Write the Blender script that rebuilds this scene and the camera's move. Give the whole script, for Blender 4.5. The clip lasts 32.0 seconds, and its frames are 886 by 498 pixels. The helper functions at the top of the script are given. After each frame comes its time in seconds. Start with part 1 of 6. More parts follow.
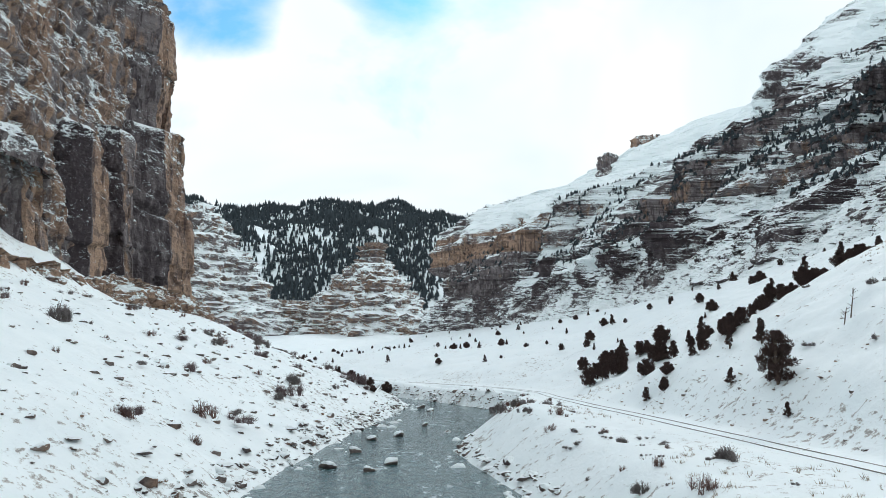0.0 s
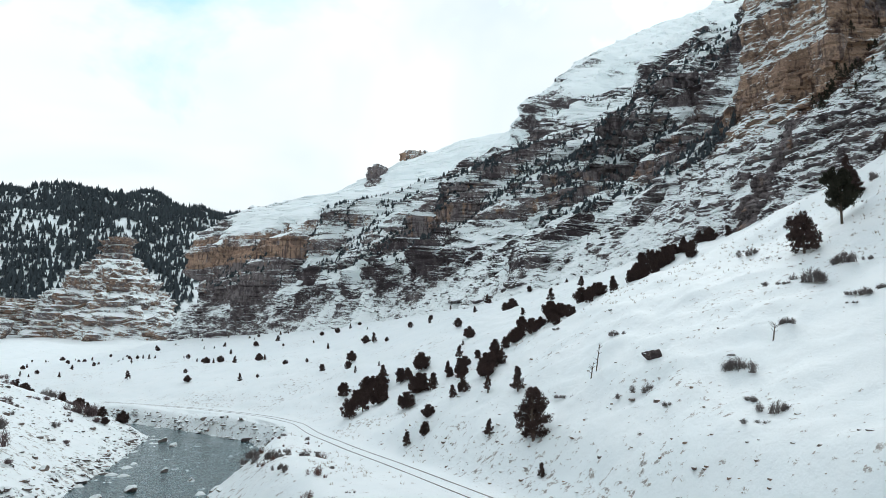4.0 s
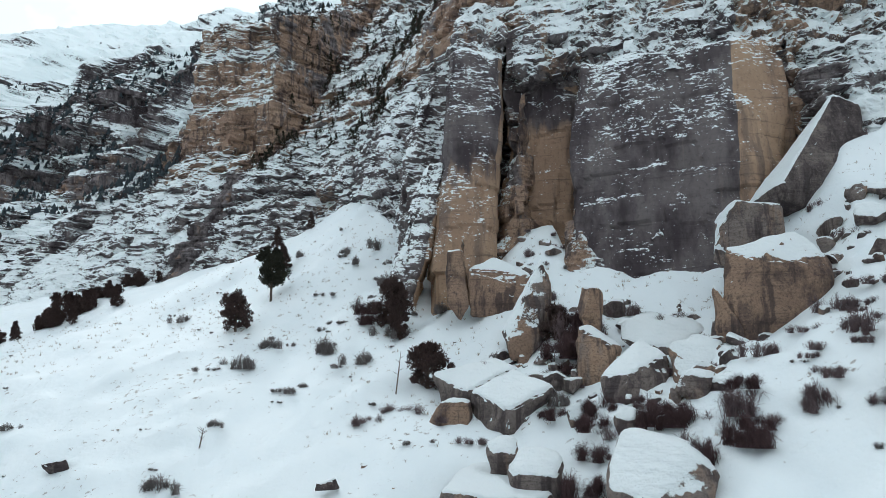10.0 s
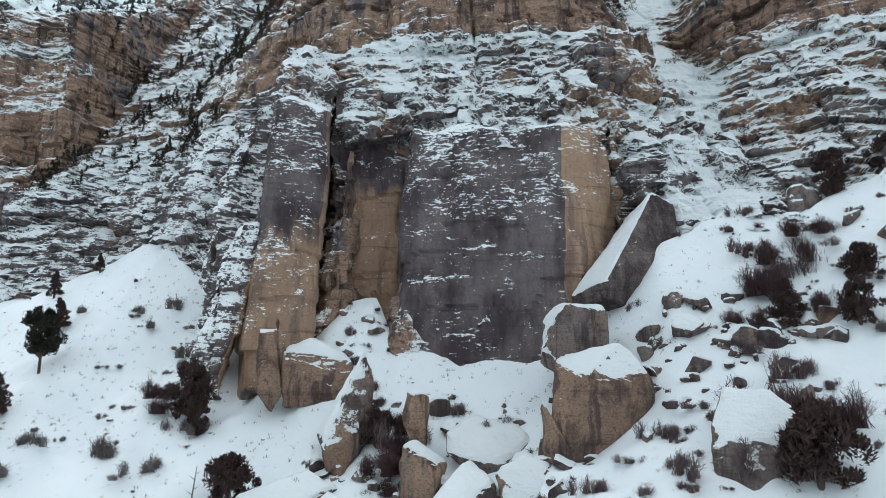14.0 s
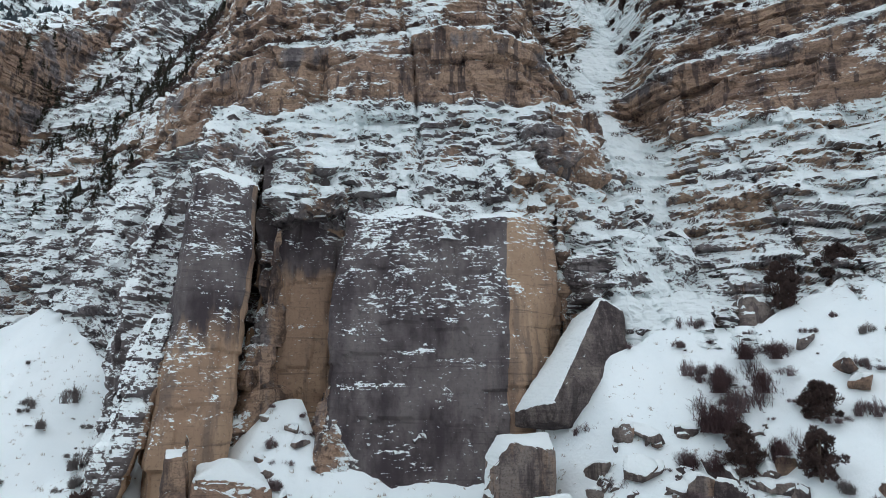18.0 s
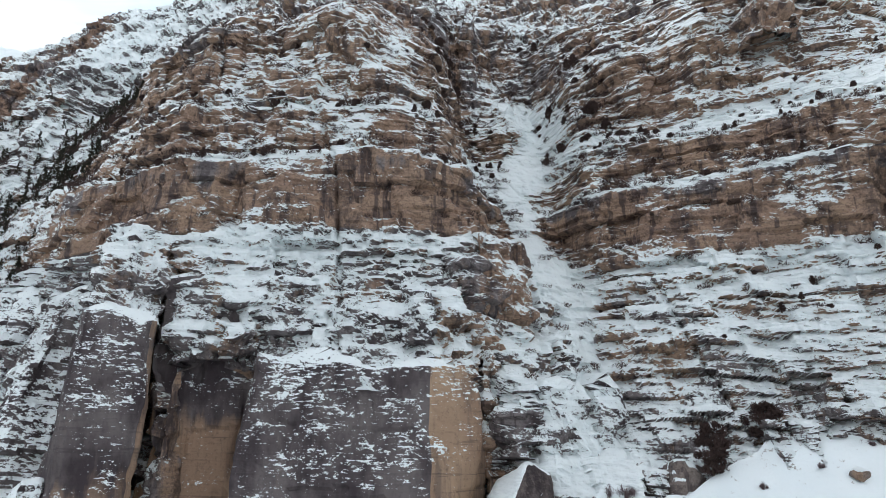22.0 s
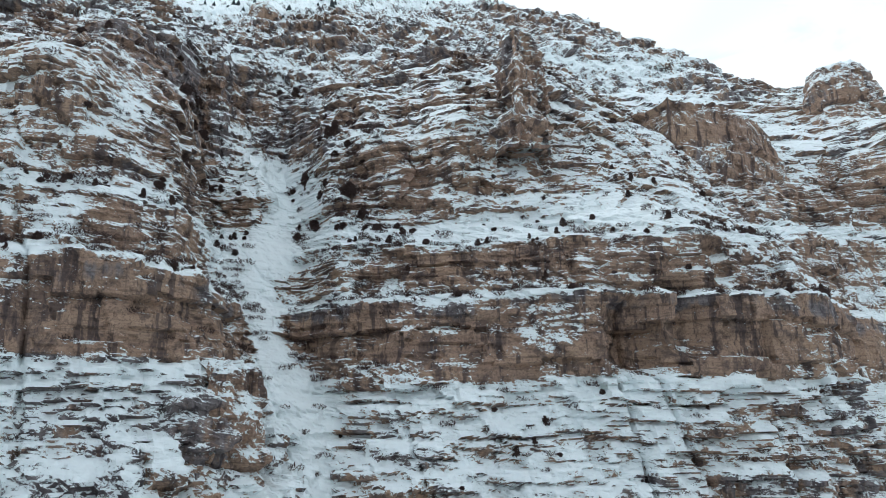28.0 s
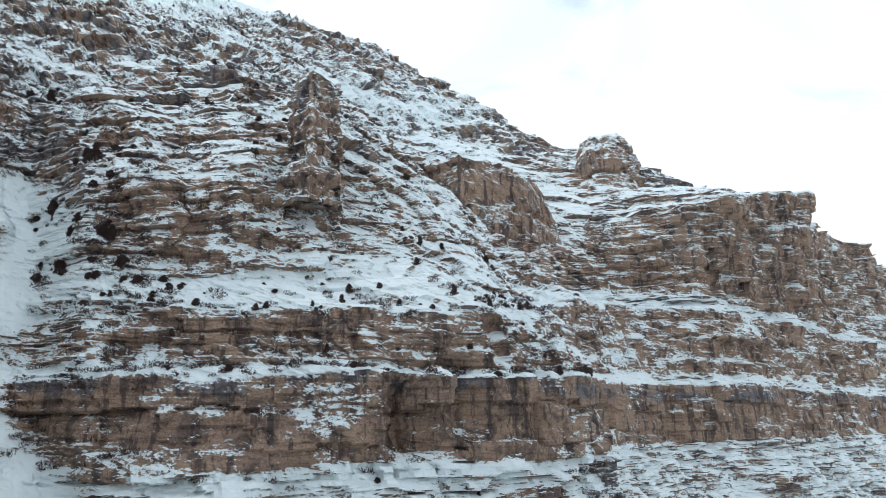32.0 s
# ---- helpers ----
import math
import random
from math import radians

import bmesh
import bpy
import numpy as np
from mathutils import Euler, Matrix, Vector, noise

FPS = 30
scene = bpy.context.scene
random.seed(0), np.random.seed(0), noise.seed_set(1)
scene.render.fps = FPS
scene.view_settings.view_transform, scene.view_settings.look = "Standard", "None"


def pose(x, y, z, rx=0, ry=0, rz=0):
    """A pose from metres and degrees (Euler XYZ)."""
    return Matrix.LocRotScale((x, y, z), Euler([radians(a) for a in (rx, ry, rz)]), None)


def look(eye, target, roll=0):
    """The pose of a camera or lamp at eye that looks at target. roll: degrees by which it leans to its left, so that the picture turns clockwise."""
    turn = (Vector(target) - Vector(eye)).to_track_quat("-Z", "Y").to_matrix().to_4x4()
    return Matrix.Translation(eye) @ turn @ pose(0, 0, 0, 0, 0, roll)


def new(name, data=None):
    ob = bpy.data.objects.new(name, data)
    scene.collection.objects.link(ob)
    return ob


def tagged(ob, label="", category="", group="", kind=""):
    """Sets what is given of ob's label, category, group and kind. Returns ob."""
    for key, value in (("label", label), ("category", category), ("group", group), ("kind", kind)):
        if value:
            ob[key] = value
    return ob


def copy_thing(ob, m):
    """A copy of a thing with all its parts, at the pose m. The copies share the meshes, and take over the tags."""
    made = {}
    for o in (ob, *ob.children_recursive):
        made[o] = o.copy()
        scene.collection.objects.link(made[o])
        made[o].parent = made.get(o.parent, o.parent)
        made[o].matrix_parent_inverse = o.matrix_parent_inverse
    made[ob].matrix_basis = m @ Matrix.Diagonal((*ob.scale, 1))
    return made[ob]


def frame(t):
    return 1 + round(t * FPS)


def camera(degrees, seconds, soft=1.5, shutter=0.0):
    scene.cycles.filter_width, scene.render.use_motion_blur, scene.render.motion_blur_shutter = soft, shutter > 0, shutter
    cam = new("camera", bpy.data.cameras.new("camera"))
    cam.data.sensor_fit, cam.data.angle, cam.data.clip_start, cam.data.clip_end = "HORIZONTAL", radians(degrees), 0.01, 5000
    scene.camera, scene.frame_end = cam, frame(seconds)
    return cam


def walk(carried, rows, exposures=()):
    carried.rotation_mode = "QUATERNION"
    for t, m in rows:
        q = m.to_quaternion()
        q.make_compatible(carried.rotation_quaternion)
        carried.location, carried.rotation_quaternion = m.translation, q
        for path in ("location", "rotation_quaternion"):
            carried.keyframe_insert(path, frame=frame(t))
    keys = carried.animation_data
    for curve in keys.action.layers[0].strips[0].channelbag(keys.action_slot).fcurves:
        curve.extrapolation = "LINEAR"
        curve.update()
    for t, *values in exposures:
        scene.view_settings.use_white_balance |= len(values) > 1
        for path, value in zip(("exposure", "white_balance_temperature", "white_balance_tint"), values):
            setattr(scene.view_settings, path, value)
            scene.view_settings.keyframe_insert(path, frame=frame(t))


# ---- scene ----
# ---- camera ----
cam = camera(65.2, 32.0, 0.6)
METRES, EYE, TILT, LEAN, TURN = 64.0, 11.0, 9.0, 0.0, 0.0
ROWS = [
    (0.0, 0.0, 0.0, 0.0, 0.0, 0.0, -0.0),
    (0.5, -0.0001, 0.0091, 0.0106, -0.98, -0.01, -0.2),
    (1.0, 0.0007, 0.0184, 0.0207, -2.33, -0.0, -0.46),
    (1.5, 0.0008, 0.0267, 0.0281, -4.74, 0.03, -0.82),
    (2.0, 0.0009, 0.0343, 0.0348, -7.13, 0.1, -1.2),
    (2.5, 0.0019, 0.0428, 0.0411, -9.83, 0.18, -1.63),
    (4.5, 0.0053, 0.0701, 0.0638, -23.07, 0.89, -3.56),
    (5.0, 0.0068, 0.0762, 0.0698, -27.2, 1.23, -4.08),
    (5.5, 0.0079, 0.0834, 0.0763, -31.02, 1.59, -4.51),
    (6.0, 0.0103, 0.0915, 0.0827, -34.44, 1.97, -4.91),
    (6.5, 0.0133, 0.0991, 0.0899, -37.84, 2.35, -5.29),
    (7.0, 0.017, 0.1067, 0.0966, -41.8, 2.85, -5.74),
    (7.5, 0.0209, 0.1138, 0.104, -46.58, 3.43, -6.17),
    (8.0, 0.0241, 0.12, 0.1112, -51.63, 4.11, -6.59),
    (8.5, 0.0271, 0.1261, 0.1191, -56.42, 4.73, -6.85),
    (9.0, 0.0301, 0.1329, 0.1282, -59.54, 5.17, -7.01),
    (9.5, 0.0349, 0.1393, 0.1389, -61.74, 5.56, -7.22),
    (10.0, 0.0415, 0.1455, 0.1493, -64.82, 6.08, -7.46),
    (10.5, 0.0464, 0.151, 0.1587, -68.17, 6.63, -7.62),
    (11.0, 0.0513, 0.1567, 0.1684, -71.16, 7.11, -7.73),
    (11.5, 0.0575, 0.1629, 0.1813, -72.88, 7.46, -7.83),
    (12.0, 0.0643, 0.1684, 0.1941, -73.84, 7.7, -7.96),
    (12.5, 0.0721, 0.1734, 0.2078, -74.74, 7.93, -8.11),
    (13.0, 0.0801, 0.1782, 0.2233, -76.25, 8.27, -8.23),
    (13.5, 0.0869, 0.183, 0.2376, -78.67, 8.71, -8.31),
    (14.0, 0.094, 0.189, 0.2531, -80.31, 9.05, -8.36),
    (14.5, 0.1021, 0.1941, 0.2706, -81.15, 9.26, -8.48),
    (16.5, 0.1307, 0.2134, 0.3409, -85.13, 10.04, -8.73),
    (17.0, 0.1368, 0.2176, 0.3589, -85.45, 10.14, -8.82),
    (17.5, 0.143, 0.221, 0.3768, -85.51, 10.19, -8.93),
    (18.0, 0.1486, 0.2241, 0.3946, -86.06, 10.34, -9.0),
    (18.5, 0.1535, 0.2274, 0.4129, -87.02, 10.5, -9.04),
    (19.0, 0.1576, 0.231, 0.4303, -87.87, 10.68, -9.07),
    (19.5, 0.1615, 0.2342, 0.4488, -88.66, 11.07, -9.08),
    (20.0, 0.1655, 0.2376, 0.4675, -89.54, 13.15, -9.1),
    (20.5, 0.1697, 0.2408, 0.4843, -90.42, 15.48, -9.12),
    (21.0, 0.1734, 0.2434, 0.4998, -91.14, 16.11, -9.15),
    (21.5, 0.1772, 0.2462, 0.5171, -92.01, 16.31, -9.14),
    (22.0, 0.1814, 0.2488, 0.5321, -92.81, 15.81, -9.12),
    (22.5, 0.1853, 0.2512, 0.5526, -93.37, 14.68, -9.14),
    (23.0, 0.1899, 0.2535, 0.5706, -93.95, 14.84, -9.17),
    (23.5, 0.1944, 0.2552, 0.5881, -94.57, 15.02, -9.16),
    (24.0, 0.1986, 0.257, 0.6056, -95.27, 15.2, -9.16),
    (24.5, 0.2025, 0.2582, 0.6237, -96.1, 15.38, -9.15),
    (26.5, 0.215, 0.2638, 0.6996, -105.72, 16.98, -8.34),
    (27.0, 0.2179, 0.2657, 0.7179, -108.5, 17.45, -8.09),
    (27.5, 0.2213, 0.2683, 0.7367, -111.18, 17.88, -7.84),
    (28.0, 0.2246, 0.27, 0.7556, -113.99, 18.33, -7.57),
    (28.5, 0.2278, 0.2718, 0.7742, -116.92, 18.76, -7.27),
    (29.0, 0.2333, 0.2741, 0.7926, -119.38, 19.16, -6.97),
    (29.5, 0.2362, 0.2731, 0.8081, -121.02, 19.39, -6.82),
    (30.0, 0.2404, 0.2735, 0.8219, -124.07, 19.78, -6.42),
    (30.5, 0.2442, 0.2733, 0.8368, -126.28, 20.07, -6.17),
    (31.0, 0.249, 0.2735, 0.8524, -128.48, 20.36, -5.91),
    (31.5, 0.2522, 0.2726, 0.8691, -130.25, 20.6, -5.72),
    (32.0, 0.2564, 0.2719, 0.8821, -132.19, 20.85, -5.45),
]
EXPOSURES = [(0.0, 0.0, 5950, 6.0), (7.0, 0.0, 6000, 6.5), (9.5, 0.05, 5800, 5.0), (14.0, 0.16, 5800, 6.5), (18.0, 0.2, 5900, 9.0), (20.5, 0.2, 6050, 12.0), (24.0, 0.17, 5900, 8.0), (30.0, 0.1, 5700, 6.0), (32.0, 0.1, 5700, 6.0)]
walk(cam, [(t, pose(0, 0, EYE, TILT, LEAN, TURN) @ pose(METRES * x, METRES * y, METRES * z, 90 + pitch, roll, yaw)) for t, x, y, z, yaw, pitch, roll in ROWS], EXPOSURES)

# ---- sky and sun ----
SUN_AZ, SUN_EL = radians(35), radians(32)   # from north (+y) towards east (+x)
world = bpy.data.worlds.new("winter_sky")
scene.world = world
world.use_nodes = True
wn, wl = world.node_tree.nodes, world.node_tree.links
wn.clear()


def wnode(kind, **vals):
    n = wn.new(kind)
    for k, v in vals.items():
        n.inputs[k].default_value = v
    return n


sky = wn.new("ShaderNodeTexSky")
sky.sky_type, sky.sun_disc = "NISHITA", False
sky.sun_elevation, sky.sun_rotation = SUN_EL, SUN_AZ
sky_gain = wn.new("ShaderNodeVectorMath")
sky_gain.operation = "MULTIPLY"
sky_gain.inputs[1].default_value = (0.10, 0.19, 0.21)
wl.new(sky.outputs[0], sky_gain.inputs[0])
coord = wn.new("ShaderNodeTexCoord")
stretch = wn.new("ShaderNodeMapping")
stretch.inputs["Scale"].default_value = (1.0, 1.0, 1.6)
stretch.inputs["Location"].default_value = (1.7, 2.9, 0.3)
wl.new(coord.outputs["Generated"], stretch.inputs["Vector"])
puff = wnode("ShaderNodeTexNoise", Scale=3.2, Detail=6.0, Roughness=0.55, Distortion=0.5)
wl.new(stretch.outputs[0], puff.inputs["Vector"])
gaps = wn.new("ShaderNodeValToRGB")
gaps.color_ramp.elements[0].position, gaps.color_ramp.elements[0].color = 0.18, (0.05, 0.05, 0.05, 1)
gaps.color_ramp.elements[1].position, gaps.color_ramp.elements[1].color = 0.47, (1, 1, 1, 1)
# breaks in the cloud to the north, where blue shows through
open_sky = puff.outputs["Fac"]
for heading, narrow, depth in (((-0.295, 0.84, 0.47), 0.9945, 0.46), ((-0.06, 0.86, 0.50), 0.996, 0.26)):
    toward = wn.new("ShaderNodeVectorMath")
    toward.operation = "DOT_PRODUCT"
    toward.inputs[1].default_value = Vector(heading).normalized()
    wl.new(coord.outputs["Generated"], toward.inputs[0])
    width = wn.new("ShaderNodeMapRange")
    width.interpolation_type = "SMOOTHSTEP"
    for socket, value in zip(width.inputs[1:5], (narrow, 1.0, 0.0, depth)):
        socket.default_value = value
    wl.new(toward.outputs["Value"], width.inputs[0])
    less = wn.new("ShaderNodeMath")
    less.operation = "SUBTRACT"
    wl.new(open_sky, less.inputs[0])
    wl.new(width.outputs[0], less.inputs[1])
    open_sky = less.outputs[0]
wl.new(open_sky, gaps.inputs[0])
cloud = wn.new("ShaderNodeMix")
cloud.data_type = "RGBA"
bright = wnode("ShaderNodeTexNoise", Scale=1.7, Detail=4.0, Roughness=0.55, Distortion=0.6)
wl.new(stretch.outputs[0], bright.inputs["Vector"])
grey = wn.new("ShaderNodeValToRGB")
grey.color_ramp.elements[0].position, grey.color_ramp.elements[0].color = 0.34, (0.86, 0.92, 0.93, 1)
grey.color_ramp.elements[1].position, grey.color_ramp.elements[1].color = 0.62, (1.12, 1.09, 1.05, 1)
wl.new(bright.outputs["Fac"], grey.inputs[0])
wl.new(grey.outputs[0], cloud.inputs["B"])
wl.new(gaps.outputs[0], cloud.inputs["Factor"])
wl.new(sky_gain.outputs[0], cloud.inputs["A"])
back = wn.new("ShaderNodeBackground")
back.inputs["Strength"].default_value = 1.0
wl.new(cloud.outputs["Result"], back.inputs["Color"])
wout = wn.new("ShaderNodeOutputWorld")
wl.new(back.outputs[0], wout.inputs[0])

sun_data = bpy.data.lights.new("sun", "SUN")
sun_data.energy, sun_data.angle, sun_data.color = 0.9, radians(14), (1.0, 0.94, 0.86)
sun = new("sun", sun_data)
sun_dir = Vector((math.sin(SUN_AZ) * math.cos(SUN_EL), math.cos(SUN_AZ) * math.cos(SUN_EL), math.sin(SUN_EL)))
sun.matrix_world = look(sun_dir * 400, (0, 0, 0))


# ---- materials ----
class Mat:
    """A node material, written line by line."""

    def __init__(self, name):
        self.m = bpy.data.materials.new(name)
        self.m.use_nodes = True
        self.t = self.m.node_tree
        self.bsdf = self.t.nodes["Principled BSDF"]
        self.geo = self.t.nodes.new("ShaderNodeNewGeometry")

    def put(self, socket, v):
        if hasattr(v, "links"):
            self.t.links.new(v, socket)
        else:
            socket.default_value = v

    def math(self, op, a, b=0.0, c=0.0, clamp=False):
        n = self.t.nodes.new("ShaderNodeMath")
        n.operation, n.use_clamp = op, clamp
        for s, v in zip(n.inputs, (a, b, c)):
            self.put(s, v)
        return n.outputs[0]

    def at(self, sx=1.0, sy=1.0, sz=1.0, source=None):
        n = self.t.nodes.new("ShaderNodeMapping")
        n.inputs["Scale"].default_value = (sx, sy, sz)
        self.t.links.new(source or self.geo.outputs["Position"], n.inputs[0])
        return n.outputs[0]

    def noise(self, vec, scale, detail=4.0, rough=0.55, warp=0.0):
        n = self.t.nodes.new("ShaderNodeTexNoise")
        self.t.links.new(vec, n.inputs["Vector"])
        for k, v in (("Scale", scale), ("Detail", detail), ("Roughness", rough), ("Distortion", warp)):
            n.inputs[k].default_value = v
        return n.outputs["Fac"]

    def cells(self, vec, scale, feature="F1", out="Distance"):
        n = self.t.nodes.new("ShaderNodeTexVoronoi")
        n.feature = feature
        self.t.links.new(vec, n.inputs["Vector"])
        n.inputs["Scale"].default_value = scale
        return n.outputs[out]

    def ramp(self, fac, lo, hi, a=0.0, b=1.0):
        n = self.t.nodes.new("ShaderNodeMapRange")
        n.interpolation_type = "SMOOTHSTEP"
        for s, v in zip(n.inputs, (fac, lo, hi, a, b)):
            self.put(s, v)
        return n.outputs[0]

    def mix(self, fac, a, b):
        n = self.t.nodes.new("ShaderNodeMix")
        n.data_type = "RGBA"
        self.put(n.inputs["Factor"], fac)
        for key, v in (("A", a), ("B", b)):
            self.put(n.inputs[key], (*v, 1) if isinstance(v, tuple) and len(v) == 3 else v)
        return n.outputs["Result"]

    def attr(self, name):
        n = self.t.nodes.new("ShaderNodeAttribute")
        n.attribute_name = name
        return n.outputs["Fac"]

    def up(self):
        n = self.t.nodes.new("ShaderNodeSeparateXYZ")
        self.t.links.new(self.geo.outputs["Normal"], n.inputs[0])
        return n.outputs["Z"]

    def height(self):
        n = self.t.nodes.new("ShaderNodeSeparateXYZ")
        self.t.links.new(self.geo.outputs["Position"], n.inputs[0])
        return n.outputs["Z"]

    def rnd(self):
        return self.t.nodes.new("ShaderNodeObjectInfo").outputs["Random"]

    def bump(self, height, strength, distance):
        n = self.t.nodes.new("ShaderNodeBump")
        n.inputs["Strength"].default_value, n.inputs["Distance"].default_value = strength, distance
        self.t.links.new(height, n.inputs["Height"])
        self.t.links.new(n.outputs[0], self.bsdf.inputs["Normal"])

    def done(self, colour, rough=0.8, metal=0.0, spec=0.3):
        self.put(self.bsdf.inputs["Base Color"], (*colour, 1) if isinstance(colour, tuple) else colour)
        self.put(self.bsdf.inputs["Roughness"], rough)
        self.put(self.bsdf.inputs["Metallic"], metal)
        self.put(self.bsdf.inputs["Specular IOR Level"], spec)
        return self.m


SNOW = (0.90, 0.95, 0.955)


def rock_material(name, tan, brown, grey, dark, lying=0.0, fine=1.0, steep=0.34, ragged=1.0):
    """Layered limestone with lichen-dark faces, and snow wherever it can lie."""
    k = Mat(name)
    layers = k.at(0.05, 0.05, 0.75)
    seam = k.noise(layers, 1.0, 6.0, 0.62)
    streak = k.noise(k.at(0.42, 0.42, 0.05), 1.0, 5.0, 0.6)
    blot = k.noise(k.at(), 0.09, 5.0, 0.6)
    grain = k.noise(k.at(), 1.7 * fine, 6.0, 0.7)
    mask = k.math("ADD", k.attr("tan"), k.math("MULTIPLY_ADD", blot, 1.3, -0.65))
    mask = k.math("ADD", mask, k.math("MULTIPLY_ADD", streak, 1.5, -0.75))
    warm = k.mix(k.ramp(k.math("MULTIPLY_ADD", blot, 0.6, k.math("MULTIPLY", seam, 0.5)), 0.38, 0.72), tan, brown)
    cold = k.mix(k.ramp(k.math("MULTIPLY_ADD", k.attr("tan"), 0.4, k.noise(k.at(0.5, 0.5, 0.16), 1.0, 5.0, 0.65)), 0.34, 0.66), dark, grey)
    base = k.mix(k.ramp(mask, 0.38, 0.62), cold, warm)
    bed = k.noise(k.at(0.16, 0.16, 3.2), 1.0, 6.0, 0.7)
    stain = k.noise(k.at(0.3, 0.3, 0.2), 1.0, 6.0, 0.68, 0.8)
    grit = k.noise(k.at(1.0, 1.0, 1.4), 3.4 * fine, 5.0, 0.75)
    base = k.mix(k.ramp(stain, 0.50, 0.60, 0.0, 0.6), base, dark)
    base = k.mix(k.ramp(bed, 0.54, 0.64, 0.0, 0.42), base, dark)
    base = k.mix(k.ramp(grit, 0.47, 0.66, 0.0, 0.62), base, dark)
    base = k.mix(k.ramp(grain, 0.50, 0.68, 0.0, 0.5), base, k.mix(k.ramp(mask, 0.2, 0.6), grey, tan))
    curtain = k.noise(k.at(0.8, 0.8, 0.055), 1.0, 5.0, 0.62)
    base = k.mix(k.ramp(curtain, 0.52, 0.60, 0.0, 0.72), base, dark)
    # snow: upward faces, thin streaks along the beds, and broken patches
    ledge = k.noise(k.at(0.5, 0.5, 1.15), 1.0 * fine, 7.0, 0.7, 1.1)
    patch = k.noise(k.at(0.16, 0.16, 0.24), 1.0, 5.0, 0.62, 0.5)
    speck = k.noise(k.at(1.0, 1.0, 1.7), 2.3 * fine, 6.0, 0.78, 0.6)
    lie = k.math("MULTIPLY_ADD", k.up(), steep, k.math("MULTIPLY_ADD", ledge, 1.9 * ragged, -0.95 * ragged))
    lie = k.math("ADD", lie, k.math("MULTIPLY_ADD", patch, 1.3 * ragged, -0.65 * ragged))
    lie = k.math("ADD", lie, k.math("MULTIPLY_ADD", speck, 2.0 * ragged, -1.0 * ragged))
    lie = k.math("ADD", lie, k.attr("snow"))
    white = k.ramp(lie, 0.36 - lying, 0.395 - lying)
    colour = k.mix(white, base, SNOW)
    relief = k.math("MULTIPLY_ADD", k.cells(k.at(0.5, 0.5, 1.3), 1.1 * fine, "DISTANCE_TO_EDGE"), 0.6, grain)
    relief = k.math("ADD", relief, k.math("MULTIPLY", k.noise(k.at(0.25, 0.25, 2.4), 1.0, 5.0, 0.7), 0.9))
    relief = k.math("MULTIPLY_ADD", white, 0.35, relief)
    k.bump(relief, 0.85, 0.4 / fine)
    return k.done(colour, k.mix(white, (0.85,) * 3, (0.6,) * 3), 0.0, 0.2)


TAN, BROWN, GREY, DARK = (0.44, 0.30, 0.208), (0.32, 0.212, 0.158), (0.235, 0.205, 0.203), (0.052, 0.041, 0.045)
cliff_mat = rock_material("layered_limestone", TAN, BROWN, GREY, DARK, lying=0.12)
boulder_mat = rock_material("boulder_limestone", (0.40, 0.27, 0.185), (0.27, 0.18, 0.135), (0.26, 0.215, 0.19), (0.06, 0.046, 0.048), lying=-0.42, fine=1.8, steep=1.5, ragged=0.28)


def slab_material():
    """Smooth lichen-dark limestone: tan streaks, fine pitting and thin snow on hairline beds."""
    k = Mat("smooth_dark_limestone")
    blot = k.noise(k.at(), 0.12, 5.0, 0.6)
    streak = k.noise(k.at(0.55, 0.55, 0.035), 1.0, 5.0, 0.62)
    grain = k.noise(k.at(), 2.6, 6.0, 0.75)
    bed = k.noise(k.at(0.12, 0.12, 2.6), 1.0, 6.0, 0.68, 0.25)
    cold = k.mix(k.ramp(k.noise(k.at(0.3, 0.3, 0.14), 1.0, 5.0, 0.62), 0.36, 0.66), (0.060, 0.047, 0.052), (0.175, 0.15, 0.148))
    cold = k.mix(k.ramp(streak, 0.58, 0.72, 0.0, 0.5), cold, (0.24, 0.20, 0.185))
    warm = k.mix(k.ramp(blot, 0.36, 0.66), (0.44, 0.30, 0.20), (0.34, 0.225, 0.155))
    warm = k.mix(k.ramp(streak, 0.50, 0.64, 0.0, 0.65), warm, (0.15, 0.115, 0.10))
    mask = k.math("ADD", k.attr("tan"), k.math("MULTIPLY_ADD", blot, 0.9, k.math("MULTIPLY_ADD", streak, 0.8, -0.85)))
    base = k.mix(k.ramp(mask, 0.36, 0.60), cold, warm)
    base = k.mix(k.ramp(bed, 0.56, 0.66, 0.0, 0.45), base, (0.055, 0.045, 0.048))
    base = k.mix(k.ramp(grain, 0.50, 0.72, 0.0, 0.5), base, (0.05, 0.042, 0.045))
    hair = k.noise(k.at(1.0, 1.0, 5.6), 1.0, 5.0, 0.64, 0.5)
    dash = k.noise(k.at(2.4, 2.4, 3.6), 1.0, 6.0, 0.72, 0.6)
    patch = k.noise(k.at(0.13, 0.13, 0.2), 1.0, 4.0, 0.6)
    lie = k.math("MULTIPLY_ADD", hair, 1.5, k.math("MULTIPLY_ADD", dash, 1.7, -1.6))
    lie = k.math("ADD", lie, k.math("MULTIPLY_ADD", patch, 0.3, -0.15))
    lie = k.math("ADD", lie, k.math("MULTIPLY_ADD", k.up(), 0.55, k.attr("snow")))
    white = k.ramp(lie, 0.36, 0.39)
    relief = k.math("MULTIPLY_ADD", bed, 0.8, k.math("MULTIPLY_ADD", white, 0.3, grain))
    k.bump(relief, 0.6, 0.25)
    return k.done(k.mix(white, base, SNOW), 0.8, 0.0, 0.2)


slab_mat = slab_material()


